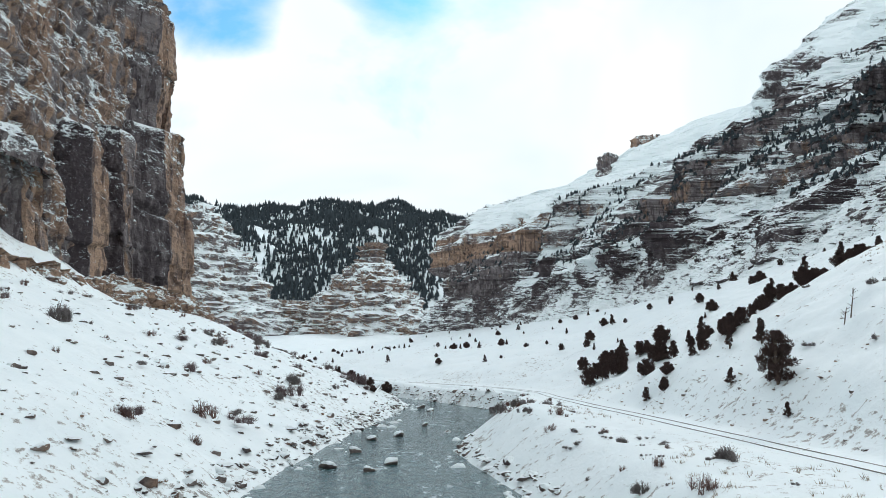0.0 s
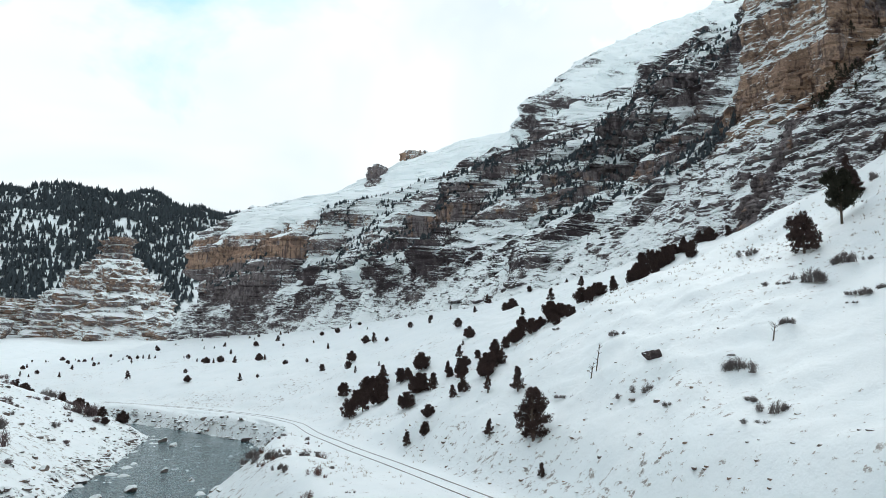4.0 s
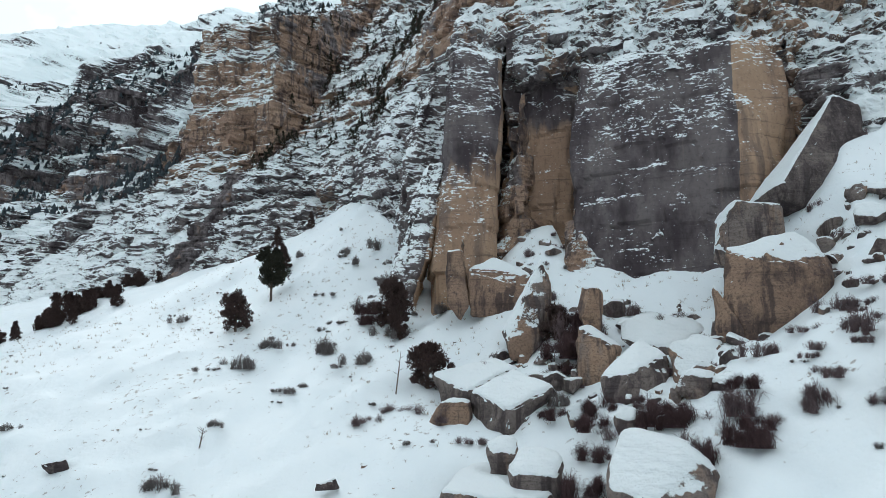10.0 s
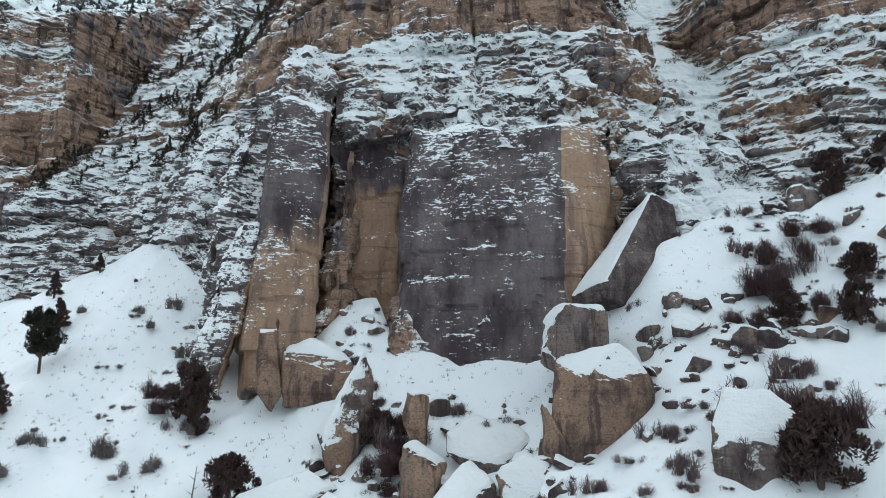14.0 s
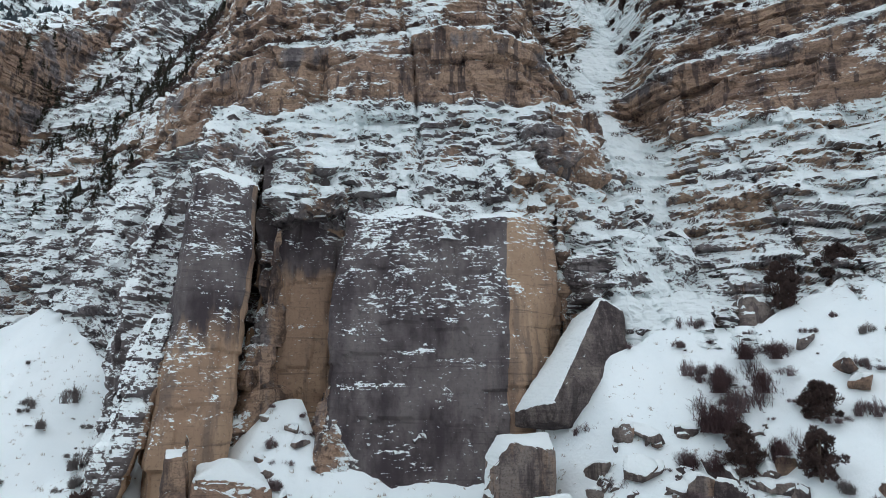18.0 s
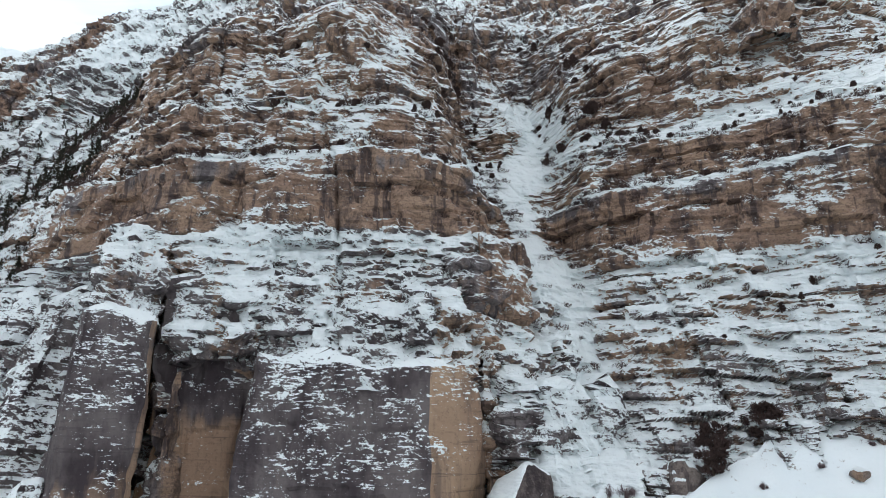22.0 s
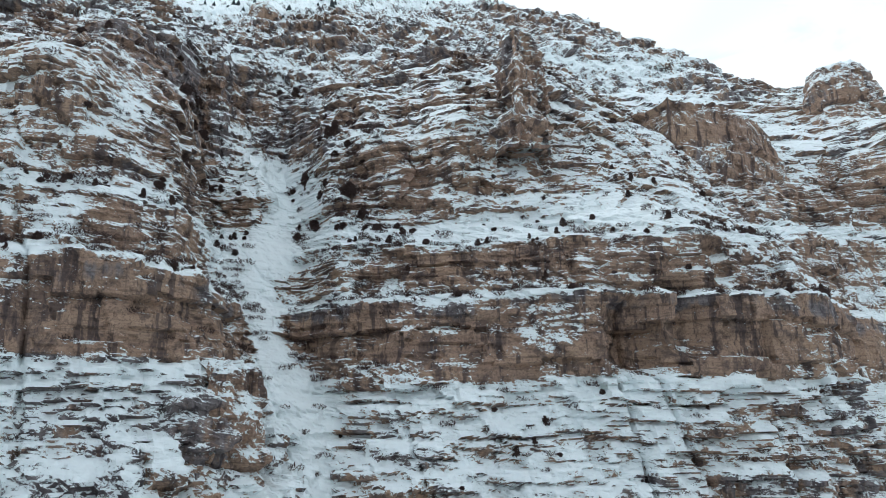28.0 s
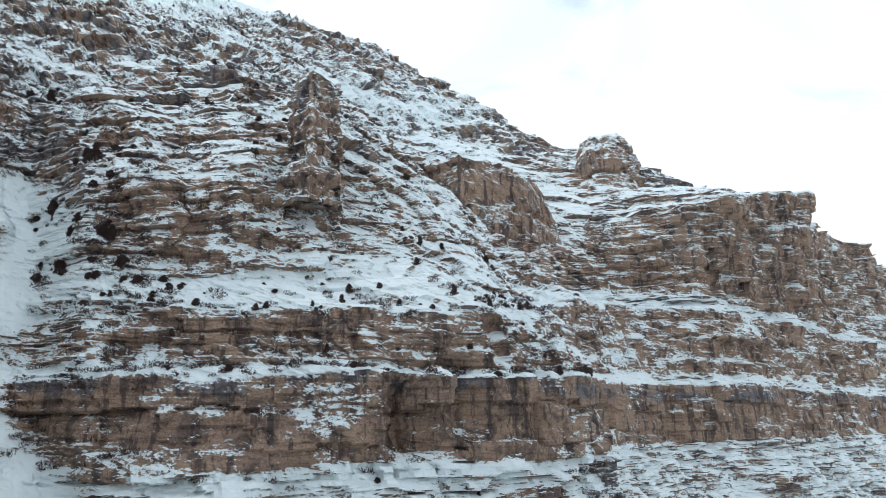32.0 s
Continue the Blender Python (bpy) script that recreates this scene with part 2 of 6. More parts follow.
hewn_mat = rock_material("broken_limestone", (0.40, 0.27, 0.185), (0.27, 0.18, 0.135), (0.235, 0.195, 0.175), (0.055, 0.043, 0.045), lying=-0.62, fine=1.6, steep=1.7, ragged=0.2)


def snowfield_material():
    k = Mat("trodden_snow")
    drift = k.noise(k.at(), 0.22, 5.0, 0.55)
    tuft = k.noise(k.at(), 1.3, 7.0, 0.72)
    region = k.noise(k.at(), 0.07, 3.0, 0.5)
    thin = k.math("ADD", tuft, k.math("MULTIPLY_ADD", region, 0.35, -0.19))
    thin = k.math("ADD", thin, k.math("MULTIPLY", k.attr("bare"), 0.08))
    straw = k.mix(k.noise(k.at(), 3.0, 3.0), (0.30, 0.22, 0.14), (0.16, 0.12, 0.09))
    earth = k.mix(k.ramp(thin, 0.66, 0.74), straw, (0.10, 0.075, 0.06))
    colour = k.mix(k.ramp(thin, 0.63, 0.69, 0.0, 0.75), k.mix(k.ramp(drift, 0.3, 0.7), (0.84, 0.90, 0.915), (0.88, 0.93, 0.94)), earth)
    h = k.math("MULTIPLY_ADD", tuft, 0.5, drift)
    k.bump(h, 0.55, 0.45)
    return k.done(colour, 0.6, 0.0, 0.25)


snow_mat = snowfield_material()


def river_material():
    k = Mat("cold_river")
    ripple = k.noise(k.at(1.0, 0.55, 1.0), 1.1, 6.0, 0.65, 0.6)
    swell = k.noise(k.at(1.0, 0.4, 1.0), 0.25, 4.0, 0.6)
    foam = k.math("MULTIPLY", k.ramp(ripple, 0.55, 0.68), k.ramp(swell, 0.46, 0.62))
    colour = k.mix(foam, k.mix(swell, (0.03, 0.08, 0.09), (0.07, 0.145, 0.16)), (0.55, 0.6, 0.62))
    k.bump(k.math("ADD", ripple, k.math("MULTIPLY", swell, 1.5)), 0.6, 0.35)
    return k.done(colour, k.mix(foam, (0.12,) * 3, (0.6,) * 3), 0.0, 0.5)


water_mat = river_material()


def plain(name, a, b, scale=4.0, rough=0.8, metal=0.0, island=False, snow=None, depth=0.05):
    """Two mottled colours, with a little of each piece's own; snow: how much lies on top."""
    k = Mat(name)
    n = k.noise(k.at(), scale, 5.0, 0.65)
    own = k.geo.outputs["Random Per Island"] if island else k.rnd()
    colour = k.mix(k.math("MULTIPLY_ADD", own, 0.5, k.math("MULTIPLY_ADD", n, 1.0, -0.25), clamp=True), a, b)
    if snow is not None:
        lie = k.math("MULTIPLY_ADD", k.noise(k.at(), 2.2, 5.0, 0.65), 1.2, k.math("ADD", k.up(), -0.6))
        colour = k.mix(k.ramp(lie, snow, snow + 0.12), colour, SNOW)
    k.bump(n, 0.5, depth)
    return k.done(colour, rough, metal, 0.2)


juniper_mat = plain("juniper_needles", (0.034, 0.023, 0.022), (0.105, 0.068, 0.060), 2.0, 0.9, island=True, snow=1.05)
pine_mat = plain("pine_needles", (0.016, 0.020, 0.014), (0.05, 0.045, 0.03), 2.0, 0.9, island=True, snow=1.0)
bark_mat = plain("bark", (0.06, 0.045, 0.035), (0.16, 0.12, 0.095), 8.0, 0.9)
twig_mat = plain("bare_twigs", (0.11, 0.095, 0.092), (0.27, 0.24, 0.23), 3.0, 0.9, island=True)
brush_mat = plain("brushwood_twigs", (0.10, 0.07, 0.074), (0.22, 0.165, 0.165), 3.0, 0.9, island=True)
willow_mat = plain("red_willow_twigs", (0.10, 0.058, 0.05), (0.21, 0.13, 0.11), 3.0, 0.9, island=True)
steel_mat = plain("rail_steel", (0.14, 0.12, 0.11), (0.26, 0.23, 0.22), 6.0, 0.45, 0.8)
timber_mat = plain("sleeper_timber", (0.05, 0.04, 0.033), (0.13, 0.10, 0.085), 5.0, 0.9, snow=0.55)


# ---- numbers and noise ----
def cell(i, j, k, seed=0):
    """A fixed random number, 0 to 1, for each lattice cell."""
    i, j, k = (np.atleast_1d(np.asarray(q)) for q in (i, j, k))
    h = (i.astype(np.int64) * 73856093) ^ (j.astype(np.int64) * 19349663) ^ (k.astype(np.int64) * 83492791) ^ (seed * 2654435)
    h = (h ^ (h >> 13)) * 1274126177
    h = (h ^ (h >> 16)) & 0xFFFFFF
    return h / float(0xFFFFFF)


def vnoise(x, y, z, seed=0):
    """Smooth noise, -1 to 1."""
    x, y, z = np.broadcast_arrays(np.asarray(x, float), np.asarray(y, float), np.asarray(z, float))
    i, j, k = np.floor(x), np.floor(y), np.floor(z)
    fx, fy, fz = x - i, y - j, z - k
    fx, fy, fz = (f * f * (3 - 2 * f) for f in (fx, fy, fz))
    total = 0.0
    for a in (0, 1):
        for b in (0, 1):
            for c in (0, 1):
                w = (fx if a else 1 - fx) * (fy if b else 1 - fy) * (fz if c else 1 - fz)
                total = total + w * cell(i + a, j + b, k + c, seed)
    return total * 2 - 1


def fbm(x, y, z, octaves=4, seed=0, gain=0.5):
    total, amp, f = 0.0, 1.0, 1.0
    for o in range(octaves):
        total = total + amp * vnoise(x * f, y * f, z * f, seed + o)
        amp, f = amp * gain, f * 2.03
    return total


def sheet(name, P, material, attrs=(), smooth=True):
    """A mesh from a grid of points P[rows, columns, 3]."""
    r, c = P.shape[:2]
    idx = np.arange(r * c).reshape(r, c)
    quads = np.stack([idx[:-1, :-1], idx[1:, :-1], idx[1:, 1:], idx[:-1, 1:]], -1).reshape(-1, 4)
    me = bpy.data.meshes.new(name)
    me.vertices.add(r * c)
    me.vertices.foreach_set("co", P.reshape(-1).astype(np.float32))
    me.loops.add(quads.size)
    me.loops.foreach_set("vertex_index", quads.reshape(-1).astype(np.int32))
    me.polygons.add(len(quads))
    me.polygons.foreach_set("loop_start", np.arange(0, quads.size, 4, dtype=np.int32))
    me.polygons.foreach_set("use_smooth", np.full(len(quads), smooth))
    for key, val in attrs:
        at = me.attributes.new(key, "FLOAT", "POINT")
        at.data.foreach_set("value", np.broadcast_to(val, (r, c)).reshape(-1).astype(np.float32))
    me.materials.append(material)
    me.update()
    me.validate()
    return new(name, me)


def normals(P):
    du = np.gradient(P, axis=1)
    dv = np.gradient(P, axis=0)
    n = np.cross(dv, du)
    return n / np.maximum(np.linalg.norm(n, axis=-1, keepdims=True), 1e-9)


def weather(P, amount, block=3.2, layer=1.5, side=1.0, seed=3, calm=0.0, tread=1.0, strata=1.0):
    """Breaks a smooth rock face into layers, treads and joints. amount: 0 (slope) to 1 (cliff); calm: 1 leaves broad plain faces."""
    busy = 1.0 - np.asarray(calm)
    n = normals(P)
    flat = n.copy()
    flat[..., 2] *= 0.15
    flat /= np.maximum(np.linalg.norm(flat, axis=-1, keepdims=True), 1e-9)
    x, y, z = P[..., 0], P[..., 1], P[..., 2]
    zero = x * 0
    along = y - 0.35 * x
    warp = 0.8 * fbm(x * 0.03, y * 0.03, z * 0.02, 3, seed)
    lean = np.clip(np.hypot(n[..., 0], n[..., 1]), 0.3, 1)
    back = np.clip(n[..., 2] / lean, 0, 1.8)
    d = 0.0
    for lay_h, blk, amp, sd in ((layer * 2.6, block * 2.1, 1.0, 0), (layer, block, 0.8 * busy, 20), (layer * 0.45, block * 0.45, 0.4 * busy, 40)):
        bay = np.floor(along / (blk * 1.5) + 0.9 * fbm(x * 0.07, y * 0.07, z * 0.04, 3, seed + sd + 11))
        zz = (z + warp + 0.14 * lay_h * fbm(along / (blk * 1.6), z * 0.02, zero, 3, seed + sd + 9) + 0.6 * lay_h * cell(bay, zero, zero, seed + sd + 12)) / lay_h
        lay = np.floor(zz)
        col = np.floor(along / blk + 0.7 * fbm(x * 0.12, y * 0.12, z * 0.06, 3, seed + sd + 5) + 0.8 * cell(lay, zero, zero, seed + sd + 2))
        f = zz - lay
        d = d + strata * amp * 0.8 * (cell(lay, zero, zero, seed + sd + 1) - 0.5)
        d = d + amp * 2.0 * (cell(col, lay, zero, seed + sd + 3) - 0.5)
        # treads: the face stands upright inside a layer, and steps back above it
        d = d - tread * (0.62 - f) * lay_h * back * 0.42 * (0.35 + 0.65 * busy) * (0.15 + 1.3 * cell(col, lay, zero, seed + sd + 4))
        d = d - strata * amp * 0.5 * np.clip((f - 0.7) / 0.3, 0, 1) ** 2
    crack = vnoise(along / (block * 1.3), z * 0.03, zero, seed + 60)
    d = d - 1.1 * np.exp(-(crack / 0.035) ** 2)
    joint = fbm(along / (block * 2.6), z * 0.03, x * 0.02, 4, seed + 6)
    joint = 0.35 * joint + 0.65 * np.round(joint * 2.6) / 2.6
    rough = fbm(x * 0.35, y * 0.35, z * 0.5, 4, seed + 7)
    d = d + 1.5 * joint + 0.55 * rough * (0.4 + 0.6 * busy)
    return P + flat * (d * amount * side)[..., None]


def blur(a, n):
    for _ in range(n):
        a = np.concatenate([a[:1], (a[:-2] + 2 * a[1:-1] + a[2:]) / 4, a[-1:]], 0)
        a = np.concatenate([a[:, :1], (a[:, :-2] + 2 * a[:, 1:-1] + a[:, 2:]) / 4, a[:, -1:]], 1)
    return a


def resting(P, n=4):
    """How level the ground lies round each point, for snow to rest on."""
    return 0.5 * blur(np.clip(normals(P)[..., 2], -0.2, 1), n)


def loft(levels, ys):
    """levels: list of (curve, steps, rock, tan, snow, bare); a curve is a list of (y, x, z)."""
    rows, rock, tan, snow, bare = [], [], [], [], []
    made = [np.stack([np.interp(ys, [p[0] for p in c[0]], [p[1] for p in c[0]]), ys, np.interp(ys, [p[0] for p in c[0]], [p[2] for p in c[0]])], -1) for c in levels]
    for k in range(len(levels) - 1):
        steps = levels[k][1]
        for s in range(steps):
            f = s / steps
            rows.append(made[k] * (1 - f) + made[k + 1] * f)
            for store, col in ((rock, 2), (tan, 3), (snow, 4), (bare, 5)):
                store.append(levels[k][col])
    rows.append(made[-1])
    for store, col in ((rock, 2), (tan, 3), (snow, 4), (bare, 5)):
        store.append(levels[-1][col])
    return np.array(rows), [np.array(s, float)[:, None] for s in (rock, tan, snow, bare)]


def soften(a, n):
    for _ in range(n):
        a = np.concatenate([a[:1], (a[:-2] + 2 * a[1:-1] + a[2:]) / 4, a[-1:]])
    return a


def steps(*spans):
    """Stations along the canyon: (from, to, step)."""
    return np.concatenate([np.arange(a, b, s) for a, b, s in spans])


def prism(name, foot, head, z0, z1, faces_tan, material, res=0.4, amount=0.6, layer=1.6, block=2.4, seed=50, snow=0.0, tan_below=None, bulge=0.0, calm=0.0, capped=0.0, wobble=0.0):
    """A standing rock: a footprint (corners clockwise from above) drawn up to a head outline of the same corners."""
    foot, head = np.array(foot, float), np.array(head, float)
    n = len(foot)
    ring_t, ring_tan = [], []
    for k in range(n):
        L = np.linalg.norm(foot[(k + 1) % n] - foot[k])
        m = max(int(L / res), 3)
        for j in range(m):
            ring_t.append(k + j / m)
            ring_tan.append(faces_tan[k])
    ring_t, ring_tan = np.array(ring_t), np.array(ring_tan, float)
    k0 = ring_t.astype(int)
    f = (ring_t - k0)[:, None]
    lo = foot[k0] * (1 - f) + foot[(k0 + 1) % n] * f
    hi = head[k0] * (1 - f) + head[(k0 + 1) % n] * f
    rows, tans = [], []
    up = max(int((z1 - z0) / res), 4)
    for r in range(up + 1):
        g = r / up
        ring = lo * (1 - g) + hi * g
        c = ring.mean(0)
        ring = c + (ring - c) * (1 + bulge * math.sin(math.pi * g))
        rows.append(np.column_stack([ring, np.full(len(ring), z0 + (z1 - z0) * g)]))
        t = ring_tan.copy()
        if tan_below is not None:
            w = min(max((tan_below + 6 - z0 - (z1 - z0) * g) / 12, 0), 1)
            t = t * (1 - w) + np.maximum(t, 0.95) * w
        tans.append(t)
    c = hi.mean(0)
    for s, dz in ((0.86, 0.5), (0.6, 0.9), (0.3, 1.1), (0.02, 1.2)):
        rows.append(np.column_stack([c + (hi - c) * s, np.full(len(hi), z1 + dz)]))
        tans.append(ring_tan)
    P = np.array(rows)
    P = np.concatenate([P, P[:, :1]], 1)
    T = np.array(tans)
    T = np.concatenate([T, T[:, :1]], 1)
    if wobble:
        out = P - P.mean(1, keepdims=True)
        out[..., 2] = 0
        out /= np.maximum(np.linalg.norm(out, axis=-1, keepdims=True), 0.5)
        swell = fbm(P[..., 0] * 0.11 + seed, P[..., 1] * 0.11, P[..., 2] * 0.09, 3, seed) + 0.45 * fbm(P[..., 0] * 0.5, P[..., 1] * 0.5, P[..., 2] * 0.28, 3, seed + 1)
        rim = 0.5 + 0.9 * np.abs(f[:, 0] - 0.5)
        P = P + out * (wobble * swell * np.concatenate([rim, rim[:1]]))[..., None]
        up_here = np.clip((P[..., 2] - z0) / (z1 - z0), 0, 1)
        P[..., 2] += up_here ** 2 * 1.2 * wobble * fbm(P[..., 0] * 0.16 + seed, P[..., 1] * 0.16, 0, 3, seed + 2)
        corner = np.exp(-(np.minimum(f[:, 0], 1 - f[:, 0]) * 9) ** 2)
        P = P - out * (0.7 * wobble * np.concatenate([corner, corner[:1]]))[..., None]
    W = weather(P[:, :], np.full(P.shape[:2], amount), block, layer, seed=seed, calm=calm)
    W[:, -1] = W[:, 0] = 0.5 * (W[:, 0] + W[:, -1])
    S = snow + resting(W, 4) + capped * np.clip((P[..., 2] - z0) / (z1 - z0) * 2.2 - 1.2, 0, 1)
    return sheet(name, W, material, [("tan", T), ("snow", S)], smooth=False)


# ---- the valley: east side ----
RAIL = [(-200, 24, 6), (-60, 24, 6), (20, 22, 6), (41, 20.4, 6), (52, 19.7, 6), (70, 18, 6), (80, 16.9, 6), (97, 15.5, 6), (115, 16, 5.8), (130, 14, 5.6), (145, 9, 5.5),
        (165, 0, 5.4), (195, -18, 5.2), (230, -44, 5), (300, -100, 5), (520, -160, 5)]
BANK_E = [(-200, 2, 1), (-60, 6, 1), (20, 5, 1), (48, 4, 1), (60, 1.5, 1), (70, -0.2, 1), (80, 1, 1), (92, 5, 1), (107, 10.3, 1), (125, 9, 1), (140, 2, 1), (160, -8, 1), (190, -27, 1),
          (230, -60, 1), (300, -120, 1), (520, -180, 1)]
BENCH = [(-200, 9, 5.2), (-60, 12, 5.3), (20, 11, 5.3), (48, 10, 5.6), (60, 8.5, 6.2), (70, 8, 7), (80, 8.5, 6.8), (92, 10, 6), (107, 12.6, 5), (125, 11.4, 5), (140, 5, 5), (160, -4, 5),
         (190, -22.5, 5), (230, -52, 5), (300, -110, 4.6), (520, -170, 4.6)]
CUT = [(-200, 32, 12), (-20, 30, 13), (20, 29, 11.5), (40, 28.5, 10.8), (55, 26.5, 10.1), (70, 25, 10), (80, 24, 9.6), (88, 25, 7.6), (97, 25, 7.2), (115, 27, 8), (145, 20, 8), (195, -2, 8),
       (230, -28, 8), (300, -80, 8), (520, -150, 9)]
MID = [(-200, 45, 26), (-60, 45, 25), (-10, 45, 24.5), (0, 45, 23.5), (10, 46, 21.3), (20, 45, 18.2), (34, 47, 18.8), (52, 45, 20.6), (66, 45, 20.8), (80, 44, 20.8), (86, 45, 18.4), (93, 50, 18.6),
       (110, 52, 20.5), (140, 48, 20.5), (175, 42, 18), (230, 33, 18), (300, 12, 18), (360, -10, 18), (430, -50, 17), (520, -90, 17)]
TOE = [(-200, 66, 46), (-105, 72, 48), (-66, 66, 48), (-45, 67, 48), (-30, 70, 49), (-20, 71, 48), (-12, 69, 43.5), (-6, 70, 44), (1, 68, 41), (5, 71, 38), (8, 71, 32), (24.5, 69, 32.5), (27, 72.2, 36.8), (30.5, 72.8, 36.8), (32.5, 72, 34), (35, 74, 33),
       (38, 75, 32), (42, 77, 36), (50, 80, 41), (57, 84, 45), (66, 92, 47.5), (80, 93, 42), (105, 88, 38), (140, 82, 34), (175, 75, 31), (230, 69, 30), (300, 55, 29), (400, 21, 29), (430, -14, 27), (445, -12, 26.5), (520, 20, 26)]
LOW = [(-200, 70, 58), (-125, 74, 56), (-104, 79, 58), (-80, 74, 57), (-66, 66, 58), (-58, 63, 57), (-45, 66, 57), (-34, 70.5, 57), (-25, 74, 56), (-17, 76, 54), (-12, 78, 52), (-9, 80, 51),
       (-3, 77, 51.5), (1, 74.5, 52), (5, 76, 56), (23, 76, 56), (26, 73.5, 54), (31, 74, 54), (34, 80, 58), (40, 83, 60), (46, 88, 61), (54, 92, 63), (58, 92, 62), (66, 98, 60), (80, 104, 58),
       (105, 103, 60), (118, 107, 60), (140, 108, 58), (175, 110, 57), (230, 96, 55), (300, 76, 54), (360, 46, 54), (430, -9, 55), (520, 20, 55)]
BASE = [(-200, 74, 67), (-150, 74, 67), (-125, 77, 67), (-104, 83, 67), (-80, 78, 67), (-69, 72, 67), (-62, 66, 66.5), (-58, 65.5, 66.5), (-45, 68, 66.5), (-34, 73.6, 67), (-25, 77.7, 66.7),
        (-17, 81, 66.3), (-12, 86, 66), (-9.5, 91, 66.5), (-2, 92.5, 68.5), (1, 89, 68), (4, 82, 68), (9, 80.4, 68), (15, 79.5, 68), (24, 79, 68), (35, 79, 67), (42, 84, 67), (48, 88, 67),
        (54, 93, 67), (60, 100, 68), (75, 110, 70), (96.5, 118, 70), (100, 114, 70), (122.5, 114, 70), (128, 119, 70), (140, 122, 70), (175, 128, 68), (230, 116, 66), (300, 90, 66), (360, 56, 68),
        (430, -7, 70), (520, 20, 70)]
BAND = [(-200, 74.5, 76), (-125, 77.5, 77), (-105, 84, 77), (-80, 79, 76.5), (-69, 72, 76), (-60, 66.5, 75.5), (-46, 67.5, 75), (-34, 74.5, 75.8), (-21, 83.6, 75.3), (-13, 89, 75.8),
        (-11, 92, 75.5), (-8.5, 98, 75), (-1, 98.5, 75.5), (3.2, 91, 76), (5.5, 84.5, 76), (8, 80.8, 76), (15, 80.5, 77), (25, 81.3, 76), (36, 81, 75.5), (42, 86, 76), (48, 90, 76), (54, 98, 78),
        (62, 108, 81), (75, 117, 80), (96.5, 124, 77), (100, 115.5, 79), (122.5, 115, 80), (128, 121, 80), (140, 128, 78), (175, 136, 76), (230, 123, 74), (300, 97, 76), (360, 62, 80), (430, -5, 80),
        (520, 17, 76)]
SHELF = [(-200, 76, 78), (-125, 79, 79), (-105, 87, 79), (-80, 82, 78), (-69, 75, 77.5), (-60, 69, 76.5), (-46, 69.5, 76), (-34, 77.5, 77), (-21, 87, 77), (-13, 92, 77.5), (-11, 94.5, 77.5),
         (-9, 102, 77.5), (0, 102, 78), (4, 95, 78), (6.5, 87, 77.5), (8, 83.4, 77.5), (15, 83, 78.5), (25, 83.6, 77.6), (36, 83.6, 77), (42, 88.5, 77.4), (48, 93, 78), (54, 101, 80),
         (62, 111, 83), (75, 120, 82), (96.5, 126, 79), (100, 116, 81), (122.5, 115.5, 82), (128, 123, 81), (140, 131, 80), (175, 139, 78), (230, 126, 76), (300, 99, 78), (360, 64, 83), (430, 0, 85),
         (520, 22, 81)]
SECOND = [(-200, 77, 90), (-125, 80, 92), (-105, 90, 92), (-80, 86, 90), (-69, 79, 86), (-60, 72, 83.5), (-46, 70.5, 82.5), (-34, 79.5, 83), (-26, 85, 83), (-20, 89.5, 83), (-14, 94, 83),
          (-12, 96, 83), (-9.5, 105, 82.5), (0.5, 105.5, 83), (4.5, 96, 84), (7, 89, 84), (12, 84.4, 83), (16, 84.8, 84), (26, 85.6, 84), (36, 86, 84), (42, 91, 84), (54, 103, 86), (62, 114, 88),
          (75, 123, 87), (96.5, 128, 84), (100, 117, 90), (122.5, 116, 92), (128, 125, 88), (140, 134, 86), (175, 143, 84), (230, 130, 82), (300, 102, 84), (360, 67, 90), (430, 3, 90), (520, 25, 86)]
GARDEN = [(-200, 79, 92), (-125, 82, 95), (-105, 94, 95), (-80, 91, 93), (-69, 84, 89), (-60, 77, 87), (-46, 76.5, 87), (-34, 87.5, 87), (-26, 93, 87.5), (-20, 96.5, 88), (-14, 100, 88),
          (-13, 101, 88), (-10.5, 112, 89), (1.5, 113, 89.5), (5, 98, 87), (8, 90.5, 86.5), (12, 86.4, 85.2), (16, 86.8, 86), (26, 88, 86.4), (36, 89, 87), (42, 95, 88), (54, 108, 91), (62, 119, 93),
          (75, 128, 92), (96.5, 132, 90), (100, 118, 93), (122.5, 117, 95), (128, 129, 92), (140, 139, 90), (175, 148, 88), (230, 135, 86), (300, 106, 88), (360, 70, 94), (430, 6, 93), (520, 28, 89)]
UPPER = [(-200, 82, 120), (-150, 77, 120.5), (-128, 80, 116), (-115, 94, 112), (-105, 102, 111), (-80, 101, 111), (-60, 92, 107), (-45, 88, 104), (-37, 91, 107), (-30, 95, 106), (-24, 102, 104),
         (-17, 106, 102), (-14, 109, 101.5), (-11, 124, 101), (3, 124, 102), (8, 106, 101.5), (10, 101, 101), (16, 95, 103), (26, 92, 100), (36, 94, 98), (44, 102, 97), (54, 114, 98),
         (65, 124, 98), (78, 134, 97), (96.5, 138, 96), (100, 120, 99), (122.5, 118, 101), (128, 133, 97), (140, 144, 96), (175, 152, 95), (230, 142, 93), (300, 116, 92), (360, 80, 98), (430, 12, 98),
         (520, 34, 94)]
